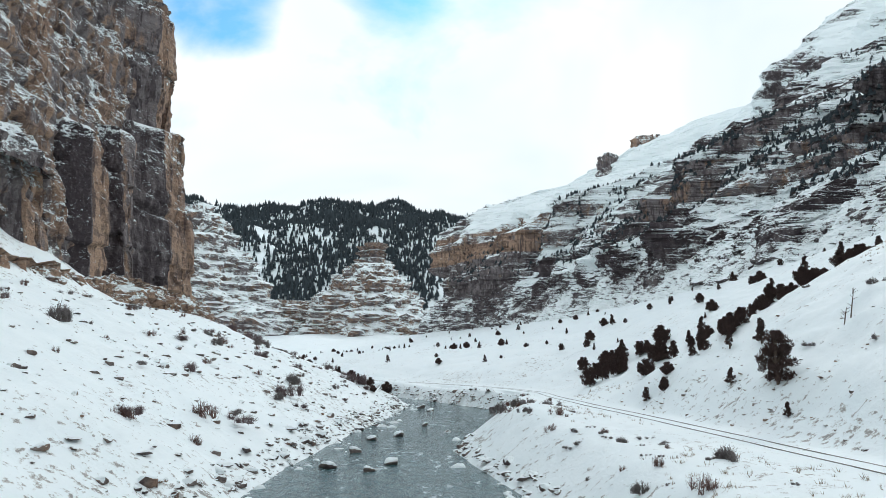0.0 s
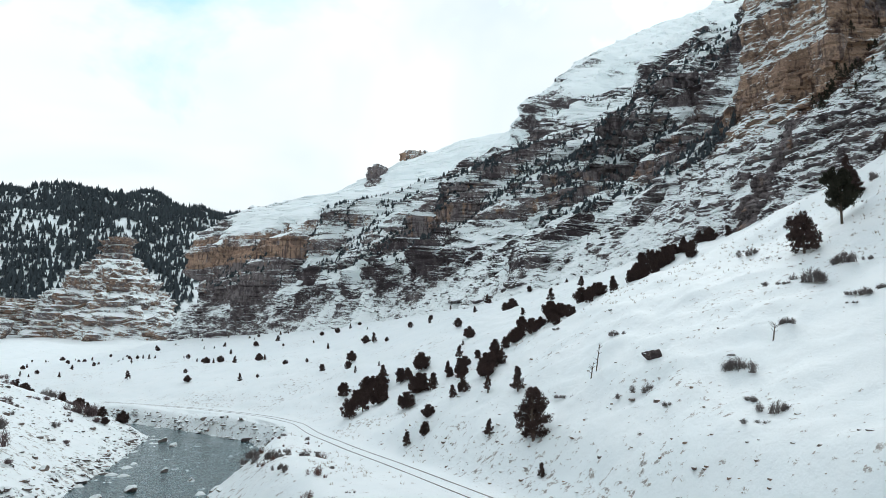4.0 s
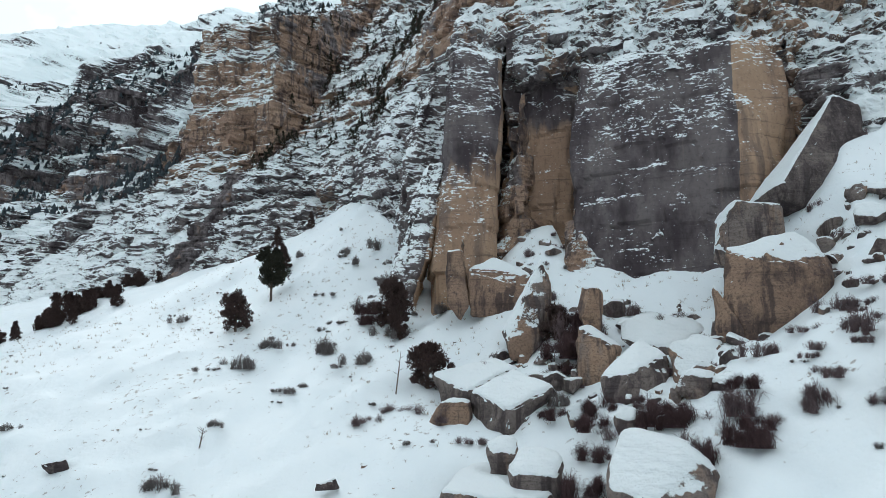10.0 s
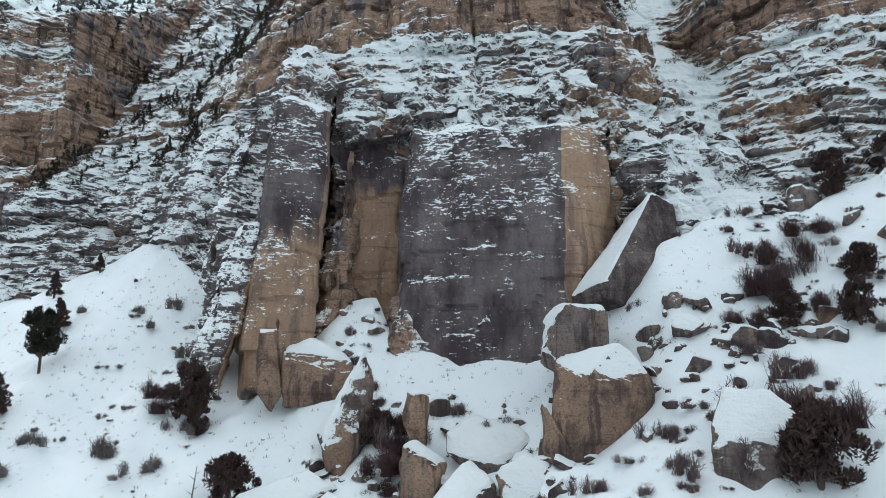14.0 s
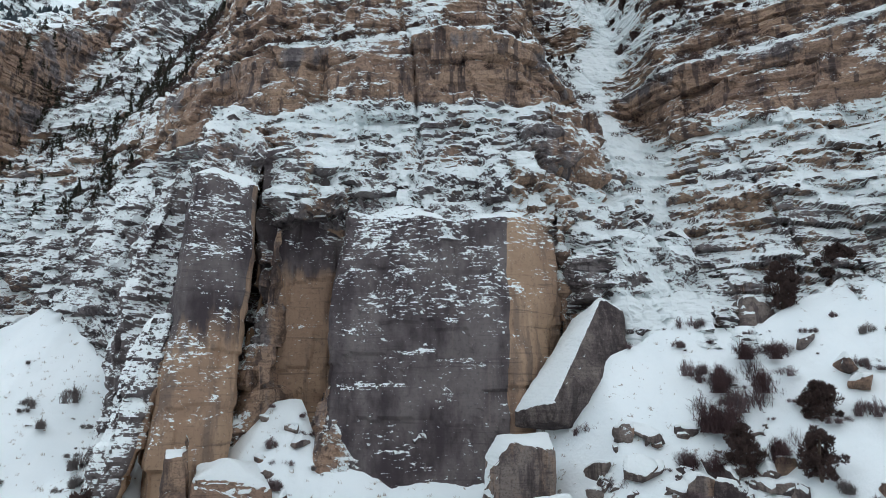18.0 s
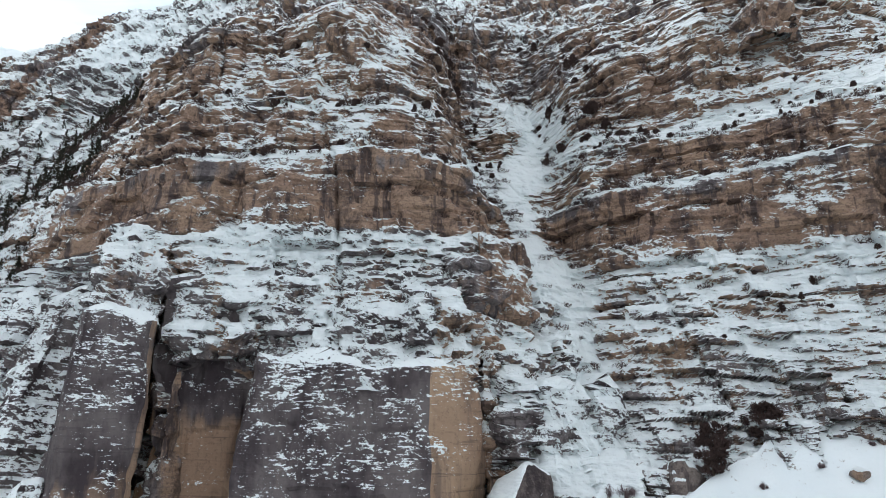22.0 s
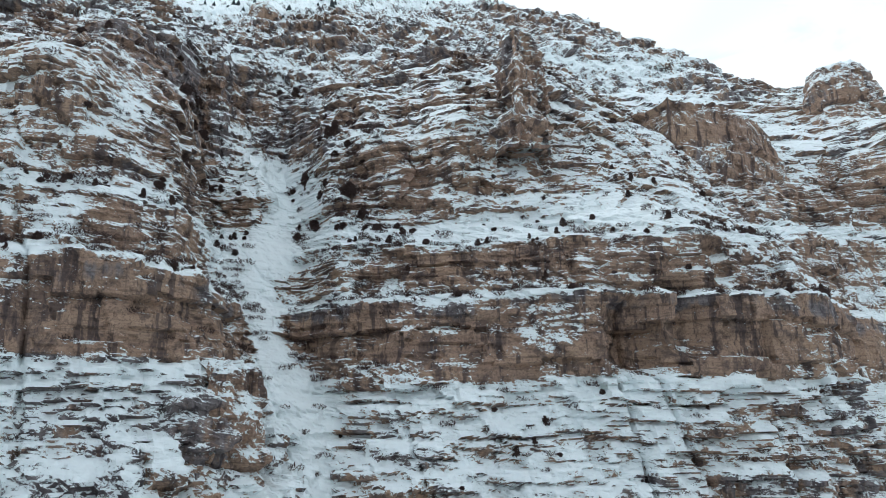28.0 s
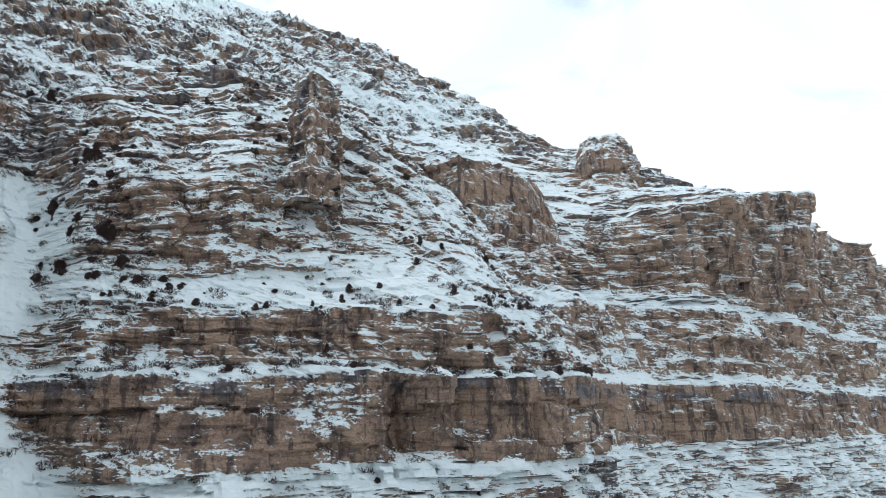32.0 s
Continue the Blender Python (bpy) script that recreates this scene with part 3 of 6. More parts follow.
BROW = [(-200, 100, 124), (-150, 95, 124), (-135, 98, 125), (-128, 112, 130), (-105, 130, 139), (-80, 130, 134), (-60, 122, 132), (-45, 114, 128), (-37, 116, 128), (-24, 130, 128), (-12, 138, 128), (-2, 141, 131), (8, 137, 133),
        (18, 134, 133), (24, 124, 126), (30, 118, 121), (42, 122, 115), (54, 132, 113), (65, 142, 114), (78, 152, 118), (98, 156, 122), (118, 152, 120), (125, 154, 120), (140, 166, 126), (175, 180, 124), (230, 172, 120), (300, 150, 114), (360, 116, 112), (391, 84, 112), (431, 26, 106), (520, 40, 100)]
RIM = [(-200, 130, 124), (-150, 112, 124), (-138, 132, 146), (-123, 152, 169), (-106, 176, 190), (-80, 176, 185), (-52, 168, 171), (-20, 172, 165), (0, 170, 156), (18, 160, 153), (42, 164, 160), (65, 180, 168), (98, 194, 166),
       (125, 190, 146), (175, 206, 150), (230, 206, 150), (300, 192, 142), (344, 172, 138), (368, 150, 126), (391, 128, 124), (416, 84, 122), (431, 42, 112), (520, 52, 103)]
HILL = [(-200, 170, 128), (-150, 220, 170), (-123, 300, 238), (-80, 292, 266), (-59, 300, 270), (-20, 280, 238), (60, 270, 225), (100, 280, 222), (150, 310, 215), (250, 322, 236), (324, 294, 233), (344, 270, 230), (368, 231, 199), (391, 189, 161), (416, 124, 144), (431, 62, 116), (520, 70, 105)]
TOP = [(-200, 420, 160), (-130, 520, 300), (-59, 520, 310), (-20, 520, 280), (60, 520, 260), (150, 540, 270), (250, 540, 270), (324, 440, 235), (368, 350, 180), (391, 310, 145), (431, 220, 105), (520, 160, 90)]


def shift(curve, dx, dz=0.0):
    return [(y, x + dx, z + dz) for y, x, z in curve]


ys = steps((-310, -200, 2.0), (-200, -70, 0.8), (-70, 72, 0.3), (72, 95, 0.6), (95, 101, 0.2), (101, 132, 0.6), (132, 260, 0.95), (260, 440, 1.7), (440, 521, 3.2))
EAST = [(BANK_E, 8, 0, 0, 0, 1.0), (BENCH, 10, 0, 0, 0, 0.5), (shift(RAIL, -2.8, -0.25), 8, 0, 0, 0, 0.0), (shift(RAIL, 2.8, -0.25), 8, 0, 0, 0, 0.8), (CUT, 24, 0, 0, 0, 0.35), (MID, 44, 0, 0, 0, 0.1), (TOE, 1, 0, 0, 0, 0.0)]
ysg = ys[::2]
P, (rock, tan, snow, bare) = loft(EAST, ysg)
P = soften(P, 2)
slope_amp = np.clip(np.arange(len(P)) / 20.0, 0, 1)[:, None] * np.where(np.abs(np.arange(len(P)) - 22) < 7, 0.05, 1)[:, None]
P[..., 2] += slope_amp * (0.6 * fbm(P[..., 0] * 0.08, P[..., 1] * 0.08, 0, 4, 11) + 0.3 * fbm(P[..., 0] * 0.45, P[..., 1] * 0.45, 0, 4, 12))
P[-12:, :, 2] -= np.linspace(0, 0.6, 12)[:, None]
P[..., 2] -= 2.5 * np.exp(-(((P[..., 0] - 36.5) / 5.5) ** 2 + ((P[..., 1] - 21) / 7) ** 2))
# the open snow slope sags between its foot and the wall
P[58:102, :, 2] -= 3.0 * (np.sin(np.linspace(0, math.pi, 44)) ** 1.2)[:, None] * (np.exp(-((P[58:102, :, 1] - 57) / 15) ** 4) + 0.9 * np.exp(-((P[58:102, :, 1] + 1) / 9) ** 4) + 0.35 * np.exp(-((P[58:102, :, 1] - 16) / 7) ** 4) + 0.9 * np.exp(-((P[58:102, :, 1] - 29) / 5) ** 4))
GE = P
ground_east = tagged(sheet("ground", P, snow_mat, [("bare", bare)]), "snow-covered talus slope and railway bench", "ground", kind="structure")

# (curve, rows, rock, tan, snow, calm)
CLIFF = [(shift(TOE, -1.5, -3.0), 84, 1, 0.2, 0.0, 0.25), (LOW, 64, 1.0, 0.4, 0.17, 0.1), (BASE, 36, 0.7, 0.95, -0.24, 0.6), (BAND, 10, 0.7, 0.6, 0.28, 0.3), (SHELF, 32, 0.8, 0.85, -0.03, 0.5), (SECOND, 20, 0.7, 0.5, 0.32, 0.3),
         (GARDEN, 84, 0.68, 0.78, -0.03, 0.4), (UPPER, 80, 0.75, 0.6, -0.02, 0.4), (BROW, 60, 1.2, 0.5, -0.02, 0.2), (RIM, 60, 1.3, 0.45, 0.06, 0.2), (HILL, 6, 0.2, 0.4, 0.5, 0), (TOP, 1, 0, 0.4, 0.6, 0)]
Q, (rock, tan, snow, bare) = loft(CLIFF, ys)
Q = soften(Q, 1)
rock = soften(rock, 3)
# above the rim the wall lies back into open snow
hilltop = np.clip((np.arange(len(Q)) - sum(c[1] for c in CLIFF[:9]) - 3) / 8.0, 0, 1)[:, None] * np.clip(0.75 + 0.6 * fbm(Q[..., 1] * 0.03, Q[..., 2] * 0.03, 2.7, 3, 61), 0, 1)
rock = rock * (1 - 0.75 * hilltop)
# the snow gully winds down between two walls: height, middle, half width
GULLY = [(44, -4.5, 3.6), (51, -7.2, 2.0), (56, -8, 1.6), (61, -7.6, 2.0), (66, -6.6, 4.4), (69, -4.6, 2.2), (73, -3.6, 1.8), (77, -3, 3.4), (81, -2.6, 5.4), (86, -4, 6.2), (91, -9.6, 3.0), (97, -10, 2.6), (106, -8, 4.0)]
wander = 0.8 * fbm(Q[..., 1] * 0.15, Q[..., 2] * 0.15, 0.4, 3, 15)
gz = Q[..., 2] + wander
gully = np.exp(-(np.abs(Q[..., 1] + wander - np.interp(gz, [g[0] for g in GULLY], [g[1] for g in GULLY])) / np.interp(gz, [g[0] for g in GULLY], [g[2] for g in GULLY])) ** 3) * np.clip((108 - Q[..., 2]) / 6, 0, 1)
# snow lying on ledges and aprons, and rock swept bare: middle and half size along the wall and upwards, amount
DRIFTS = [(68, 66, 20, 20, 0.16), (-30, 73.8, 10, 1.6, 0.2), (-31.5, 71.5, 3.2, 3.0, 0.3), (20, 74.5, 9, 1.2, 0.15), (-1, 56, 2.4, 1.1, 0.5), (-1.5, 51.8, 4.5, 1.0, 0.5), (-24, 86.8, 13, 2.2, 0.55), (-40, 88, 9, 2.2, 0.42), (-28, 103, 14, 2.0, 0.25), (-30, 118, 16, 3, 0.2), (-26, 65.6, 16, 1.1, 0.5), (-26, 62.6, 14, 0.9, 0.35), (-22, 76.4, 14, 0.7, 0.4), (26, 76.6, 9, 0.8, 0.4), (12, 66, 12, 1.6, 0.25),
          (30, 65.5, 10, 1.6, 0.3), (3, 112, 9, 4.5, 0.15), (-8, 98, 5, 3, 0.4), (-90, 150, 20, 6, 0.5), (-112, 158, 12, 6, 0.4), (-30, 55, 10, 3, 0.25), (-52, 66.6, 12, 0.9, 0.4), (44, 108, 9, 6, 0.6)]
SWEPT = [(15, 113, 15, 11, 0.3), (-62, 60, 13, 6, 0.14), (-24, 70, 14, 2.4, 0.14), (14, 70, 13, 2.2, 0.16), (-27, 80.5, 12, 2.4, 0.22), (-43, 71, 9, 4.4, 0.2), (12.5, 80.5, 2.4, 3.5, 0.3), (-86, 106, 12, 9, 0.15), (4, 60, 3, 6, 0.35), (78, 62, 9, 9, 0.1)]
drift = sum(a * np.exp(-((np.abs(Q[..., 1] - my) / ry_) ** 4 + (np.abs(Q[..., 2] + wander - mz) / rz) ** 2)) for my, mz, ry_, rz, a in DRIFTS)
drift = drift - sum(a * np.exp(-((np.abs(Q[..., 1] - my) / ry_) ** 4 + (np.abs(Q[..., 2] - mz) / rz) ** 4)) for my, mz, ry_, rz, a in SWEPT)
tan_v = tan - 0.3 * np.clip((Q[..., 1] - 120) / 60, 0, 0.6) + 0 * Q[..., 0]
tan_v = np.where((Q[..., 1] > 22) & (Q[..., 1] < 34) & (Q[..., 2] < 53), 0.6, tan_v)
tan_v = np.where((Q[..., 1] > 88) & (Q[..., 1] < 124) & (Q[..., 2] > 62) & (Q[..., 2] < 84), 0.85, tan_v)
tan_v = np.where((Q[..., 1] > -14) & (Q[..., 1] < 22) & (Q[..., 2] > 106), 0.5, tan_v)
tan_v = tan_v - 0.5 * np.exp(-((Q[..., 2] - 74.6 - 1.2 * fbm(Q[..., 1] * 0.12, Q[..., 2] * 0.1, 8.8, 3, 62)) / 1.5) ** 2) * (Q[..., 1] < 60) + 0.22 * (Q[..., 1] < -9) * (Q[..., 2] < 67)
# deep niches in the tan bands, and a buttressed upper wall
NICHES = [(-38.2, 2.2, 71, 4.2, 3.4), (-43.6, 1.5, 73.5, 3.6, 3.0), (-49, 1.2, 80, 3, 1.6), (-14, 1.2, 71, 3.5, 1.6), (29, 1.4, 71, 3.5, 1.3), (42, 1.6, 71, 4, 1.4), (107, 2.5, 70, 9, 4), (-106, 2, 72, 5, 2.5), (-66, 1.6, 80, 16, 3.0), (27.4, 2.6, 43, 10, 5.6), (5.0, 3.6, 46, 13, 4.5)]
for ny, nw, nz, nh, nd in NICHES:
    hollow = np.exp(-(np.abs(Q[..., 1] - ny) / nw) ** 4) * np.exp(-(np.abs(Q[..., 2] - nz) / nh) ** 6)
    Q[..., 0] += nd * hollow
rib = np.clip((Q[..., 2] - 86) / 10, 0, 1) * np.clip((150 - Q[..., 2]) / 20, 0, 1)
fold = fbm(Q[..., 1] * 0.07, Q[..., 2] * 0.03, 0, 3, 17)
Q[..., 0] += rib * 5.0 * (0.4 * fold + 0.6 * np.round(fold * 2.4) / 2.4) * (1 - gully)
# the far wall breaks into ribs and snow chutes
far = np.clip((Q[..., 1] - 126) / 30, 0, 1) * np.clip((Q[..., 2] - 34) / 20, 0, 1) * np.clip((260 - Q[..., 2]) / 25, 0, 1)
chute = fbm((Q[..., 1] + 0.7 * Q[..., 2]) * 0.03, Q[..., 2] * 0.012, 3.3, 5, 19)
Q[..., 0] -= far * (20.0 * chute + 8.0 * fbm(Q[..., 1] * 0.06, Q[..., 2] * 0.04, 7.1, 4, 29))
low = far * np.clip((140 - Q[..., 2]) / 40, 0, 1)
# spurs with steep south faces, and terraces between them
u = (Q[..., 1] + 9 * fbm(Q[..., 2] * 0.03, Q[..., 1] * 0.01, 2.2, 2, 47)) / 34
bay = np.floor(u)
fall = u - bay
Q[..., 0] -= low * (5 + 16 * cell(bay, bay * 0, bay * 0, 44)) * (0.65 + 0.35 * vnoise(Q[..., 1] * 0.02, Q[..., 2] * 0.05, 4.4, 45)) * (0.6 - fall)
tz = (Q[..., 2] + 6 * fbm(Q[..., 1] * 0.03, 0, 3.3, 3, 48) + 7 * cell(bay, bay * 0, bay * 0, 49)) / 15
tf = tz - np.floor(tz)
broken = 0.4 + 0.6 * np.clip(0.5 + fbm(Q[..., 1] * 0.05, Q[..., 2] * 0.05, 6.6, 3, 50), 0, 1)
Q[..., 0] += low * 6 * broken * (np.clip((tf - 0.58) / 0.42, 0, 1) - tf + 0.25)
Q[..., 0] -= far * (3.0 * fbm(Q[..., 1] * 0.13, Q[..., 2] * 0.16, 2.4, 4, 63) + 1.6 * np.round(2 * fbm(Q[..., 1] * 0.2, Q[..., 2] * 0.12, 6.1, 2, 64)))
spur = fbm(Q[..., 1] * 0.075, Q[..., 2] * 0.018, 9.1, 3, 43)
Q[..., 0] -= far * 4.5 * np.round(spur * 3) / 3
lump = fbm(Q[..., 1] * 0.05, Q[..., 2] * 0.06, 1.7, 3, 23)
headland = np.clip((Q[..., 1] - 362) / 12, 0, 1) * np.clip((Q[..., 2] - 40) / 10, 0, 1)
bluff = headland * np.clip((92 - Q[..., 2]) / 6, 0, 1)
blanket = np.clip((Q[..., 1] - 366) / 8, 0, 1) * np.clip((432 - Q[..., 1]) / 8, 0, 1) * np.clip((Q[..., 2] - 82) / 8, 0, 1)
coarse = weather(Q, 1.35 * rock * (1 - 0.5 * bluff) * (1 - 0.7 * blanket), 4.6, 4.6, seed=4, calm=np.clip(0.6 + 0.3 * bluff, 0, 0.9), tread=0.05, strata=0.1)
Q = weather(Q, rock * (1 - 0.6 * gully), tread=0.42 * (1 - 0.85 * np.clip((Q[..., 2] - 86) / 8, 0, 1)), strata=0.7, calm=np.clip(bare + 0.35 * lump + 0.6 * ((Q[..., 1] > 22) & (Q[..., 1] < 34) & (Q[..., 2] < 53)), 0, 0.95))
blend = np.clip((Q[..., 1] - 118) / 20, 0, 1)[..., None]
Q = Q * (1 - blend) + coarse * blend
woods = np.exp(-((Q[..., 1] - 76) / 18) ** 4) * np.clip((Q[..., 2] - 56) / 8, 0, 1)
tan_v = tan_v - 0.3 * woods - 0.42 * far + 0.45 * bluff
snow_v = 0.05 - 0.03 * np.clip((-44 - Q[..., 1]) / 12, 0, 1) - 0.04 * np.clip((Q[..., 2] - 98) / 8, 0, 1) * np.clip((Q[..., 1] + 32) / 10, 0, 1) * np.clip((44 - Q[..., 1]) / 12, 0, 1) + soften(snow, 2) + resting(Q) + 0.22 * woods + 0.85 * gully + drift + 0.14 * lump + far * (0.06 + 0.08 * np.clip((tf - 0.55) / 0.2, 0, 1) + 0.2 * np.clip(fall * 3 - 0.8, 0, 1) - 0.3 * np.exp(-(fall / 0.16) ** 2) - 0.4 * chute - 0.32 * spur + 0.42 * fbm(Q[..., 1] * 0.2, Q[..., 2] * 0.26, 1.9, 4, 65) + 0.36 * fbm((Q[..., 1] - 0.8 * Q[..., 2]) * 0.035, (Q[..., 2] + 0.3 * Q[..., 1]) * 0.05, 5.5, 4, 37)) * (1 - headland) + 0.7 * blanket - 0.42 * bluff + 0.62 * hilltop + 0.25 * np.clip((Q[..., 1] - 100) / 20, 0, 1) * np.clip((Q[..., 2] - 112) / 14, 0, 1) - 0.7 * np.exp(-((Q[..., 1] - 27.5) / 3.5) ** 4) * np.clip((54 - Q[..., 2]) / 4, 0, 1) - 0.16 * np.clip((Q[..., 1] - 26) / 8, 0, 1) * np.clip((60 - Q[..., 1]) / 6, 0, 1) * np.clip((120 - Q[..., 2]) / 20, 0, 1) - 0.7 * np.exp(-((Q[..., 1] - 98.2) / 2.0) ** 4)
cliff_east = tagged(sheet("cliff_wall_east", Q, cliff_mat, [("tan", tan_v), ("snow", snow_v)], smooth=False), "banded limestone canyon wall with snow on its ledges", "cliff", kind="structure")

QE = Q


# ---- river and west side ----
BANK_W = [(-200, -14, 1), (-60, -12, 1), (20, -12, 1), (50, -11.8, 1), (75, -10.8, 1), (100, -7.5, 1), (138, -5, 1), (150, -10, 1), (165, -22, 1), (190, -42, 1), (230, -75, 1), (300, -130, 1), (520, -190, 1)]
SLOPE_W = [(-200, -30, 10), (20, -26, 9.5), (75, -26, 9.5), (110, -22, 8.5), (138, -17, 7), (155, -24, 7), (175, -38, 8), (200, -55, 8), (260, -110, 8), (520, -220, 10)]
ROAD_W = [(-200, -55, 22), (20, -52, 21.5), (80, -51, 20.5), (140, -50, 19.5), (170, -54, 19), (200, -62, 18.5), (240, -100, 18), (300, -150, 18), (520, -240, 18)]
ROAD_W2 = shift(ROAD_W, -9, 0.3)
BASE_W = [(-200, -90, 42), (60, -84, 38), (120, -76, 33), (165, -72, 26), (190, -78, 22), (230, -118, 24), (300, -180, 30), (520, -290, 40)]
WALL_W = [(-200, -98, 110), (60, -92, 112), (120, -84, 118), (160, -82, 118), (185, -88, 112), (230, -130, 90), (300, -200, 100), (520, -310, 110)]
BACK_W = [(-200, -190, 160), (60, -180, 160), (160, -170, 160), (230, -220, 150), (520, -400, 180)]
ysw = steps((-200, 20, 3), (20, 215, 0.9), (215, 521, 3.5))
WEST = [(BANK_W, 10, 0, 0, 0, 1.1), (shift(BANK_W, -4, 2.6), 24, 0, 0, 0, 0.7), (SLOPE_W, 30, 0, 0, 0, 0.45), (ROAD_W, 5, 0, 0, 0, 0.0), (ROAD_W2, 16, 0, 0, 0, 0.9), (BASE_W, 1, 0, 0, 0, 0)]
P, (rock, tan, snow, bare) = loft(WEST, ysw)
P = soften(P, 2)
amp = np.clip(np.arange(len(P)) / 10.0, 0.2, 1)[:, None]
P[..., 2] += amp * (0.5 * fbm(P[..., 0] * 0.09, P[..., 1] * 0.09, 0, 4, 21) + 0.16 * fbm(P[..., 0] * 0.6, P[..., 1] * 0.6, 0, 3, 22))
GW = P
ground_west = tagged(sheet("ground", P[::-1], snow_mat, [("bare", bare[::-1])]), "snowy river slope strewn with stones and scrub", "ground", kind="structure")
WALLW = [(shift(BASE_W, 2, -2), 70, 1, 0.5, 0.0, 0), (WALL_W, 14, 0.5, 0.4, 0.2, 0), (BACK_W, 1, 0, 0.4, 0.4, 0)]
Q, (rock, tan, snow, bare) = loft(WALLW, ysw)
Q = Q[::-1]
Q = weather(Q, np.array(soften(rock, 3))[::-1], 4.5, 2.6, seed=31)
cliff_west = tagged(sheet("cliff_wall_west", Q, cliff_mat, [("tan", tan[::-1]), ("snow", snow[::-1] + resting(Q))], smooth=False), "tall limestone wall above the river road", "cliff", kind="structure")


# standing towers of the west wall, over the road
def ring(cx, cy, rx, ry, n=9, turn=0.3):
    """Corners of a rounded footprint, clockwise from above."""
    return [(cx + rx * math.cos(turn - 2 * math.pi * k / n), cy + ry * math.sin(turn - 2 * math.pi * k / n)) for k in range(n)]


def column(cx, cy, rx, ry, z0, z1, shrink, back, sunlit_tan, tan_front, seed, label, snow=-0.3, calm=0.8, amount=0.9, n=9, layer=5.0, capped=0.3):
    """A rounded rock column: sunlit north-east faces painted tan, the front grey."""
    # the sun's warmth on faces turned to it is put into their colour
    tans = [sunlit_tan if math.cos(0.3 - 2 * math.pi * (k + 0.5) / n) > 0.15 and math.sin(0.3 - 2 * math.pi * (k + 0.5) / n) > -0.35 else tan_front for k in range(n)]
    return tagged(prism("cliff_tower", ring(cx, cy, rx, ry, n), ring(cx - back, cy, rx * shrink, ry * shrink, n), z0, z1, tans, cliff_mat, 0.6, amount, layer, 4.0, seed, snow, calm=calm, capped=capped), label, "cliff", kind="structure")


column(-76.5, 171, 14, 17, 14, 68, 0.86, 3, 0.95, -0.1, 71, "broad rounded limestone column, sunlit side painted tan, grey face")
column(-77, 151, 12, 8, 16, 62, 0.8, 4, 0.5, -0.25, 76, "dark grey limestone column beside the tan one")
column(-77, 138, 9.5, 9.5, 18, 57, 0.85, 2, 0.9, -0.5, 77, "rounded dark column, sunlit flank painted tan")
column(-79, 122, 10, 9, 19, 50, 0.75, 4, 0.75, 0.05, 78, "squat grey column with tan blocks at its head", snow=-0.2)
column(-78, 108, 9, 9, 20, 46, 0.75, 4, 0.7, 0.1, 79, "squat grey column under snowy ledges", snow=-0.12)
column(-77, 94, 9, 9, 21, 44, 0.75, 4, 0.6, 0.1, 66, "squat grey column under snowy ledges", snow=-0.12)
# set back above them: the stacked corner tower, block on block
column(-84, 172, 14, 13, 64, 88, 0.97, 0, 0.8, 0.1, 72, "grey limestone storey of the corner tower", snow=-0.26, calm=0.7)
column(-85, 172, 13.4, 12.6, 84, 101, 0.95, 0, 0.95, 0.35, 67, "tan overhanging storey of the corner tower", snow=-0.26, calm=0.75)
column(-88, 172, 12.6, 12, 97, 112, 0.95, 0, 0.5, 0.1, 68, "grey storey of the corner tower under a snowy ledge", snow=-0.2, calm=0.65)
column(-91, 172, 12, 11.5, 108, 140, 0.9, 2, 0.3, 0.0, 69, "grey limestone head of the corner tower", snow=-0.16, calm=0.65)
# broken ledges climbing between, and the tan wall over them
tagged(prism("cliff_tower", [(-92, 158), (-78, 158), (-74, 132), (-71, 106), (-72, 84), (-96, 84)], [(-106, 156), (-92, 156), (-91, 134), (-90, 106), (-90, 86), (-110, 86)], 44, 84, [0.2, 0.3, 0.3, 0.3, 0.3, 0.3], cliff_mat, 0.6, 1.6, 5, 4.5, 73, -0.04, calm=0.3),
       "broken rock ledges dusted with snow", "cliff", kind="structure")
tagged(prism("cliff_tower", [(-110, 152), (-92, 152), (-90, 132), (-91, 108), (-90, 84), (-114, 84)], [(-114, 152), (-97, 152), (-95, 132), (-96, 108), (-95, 86), (-116, 86)], 78, 130, [0.5, 0.8, 0.75, 0.85, 0.8, 0.8], cliff_mat, 0.7, 1.4, 6, 5, 74, -0.2, calm=0.6),
       "tan limestone wall with dark seams", "cliff", kind="structure")

tagged(prism("cliff_ledge", [(-72, 192), (-60, 190), (-55.5, 176), (-57.5, 150), (-59.5, 110), (-63, 80), (-72, 80)], [(-74, 190), (-66, 188), (-62, 176), (-63, 150), (-65, 112), (-68, 82), (-74, 82)], 15, 26, [0.9, 0.95, 1.0, 1.0, 1.0, 0.9, 0.9], cliff_mat, 0.5, 0.9, 1.3, 2.2, 75, -0.12),
       "low broken ledge of red-tan rock above the road", "cliff", kind="structure")

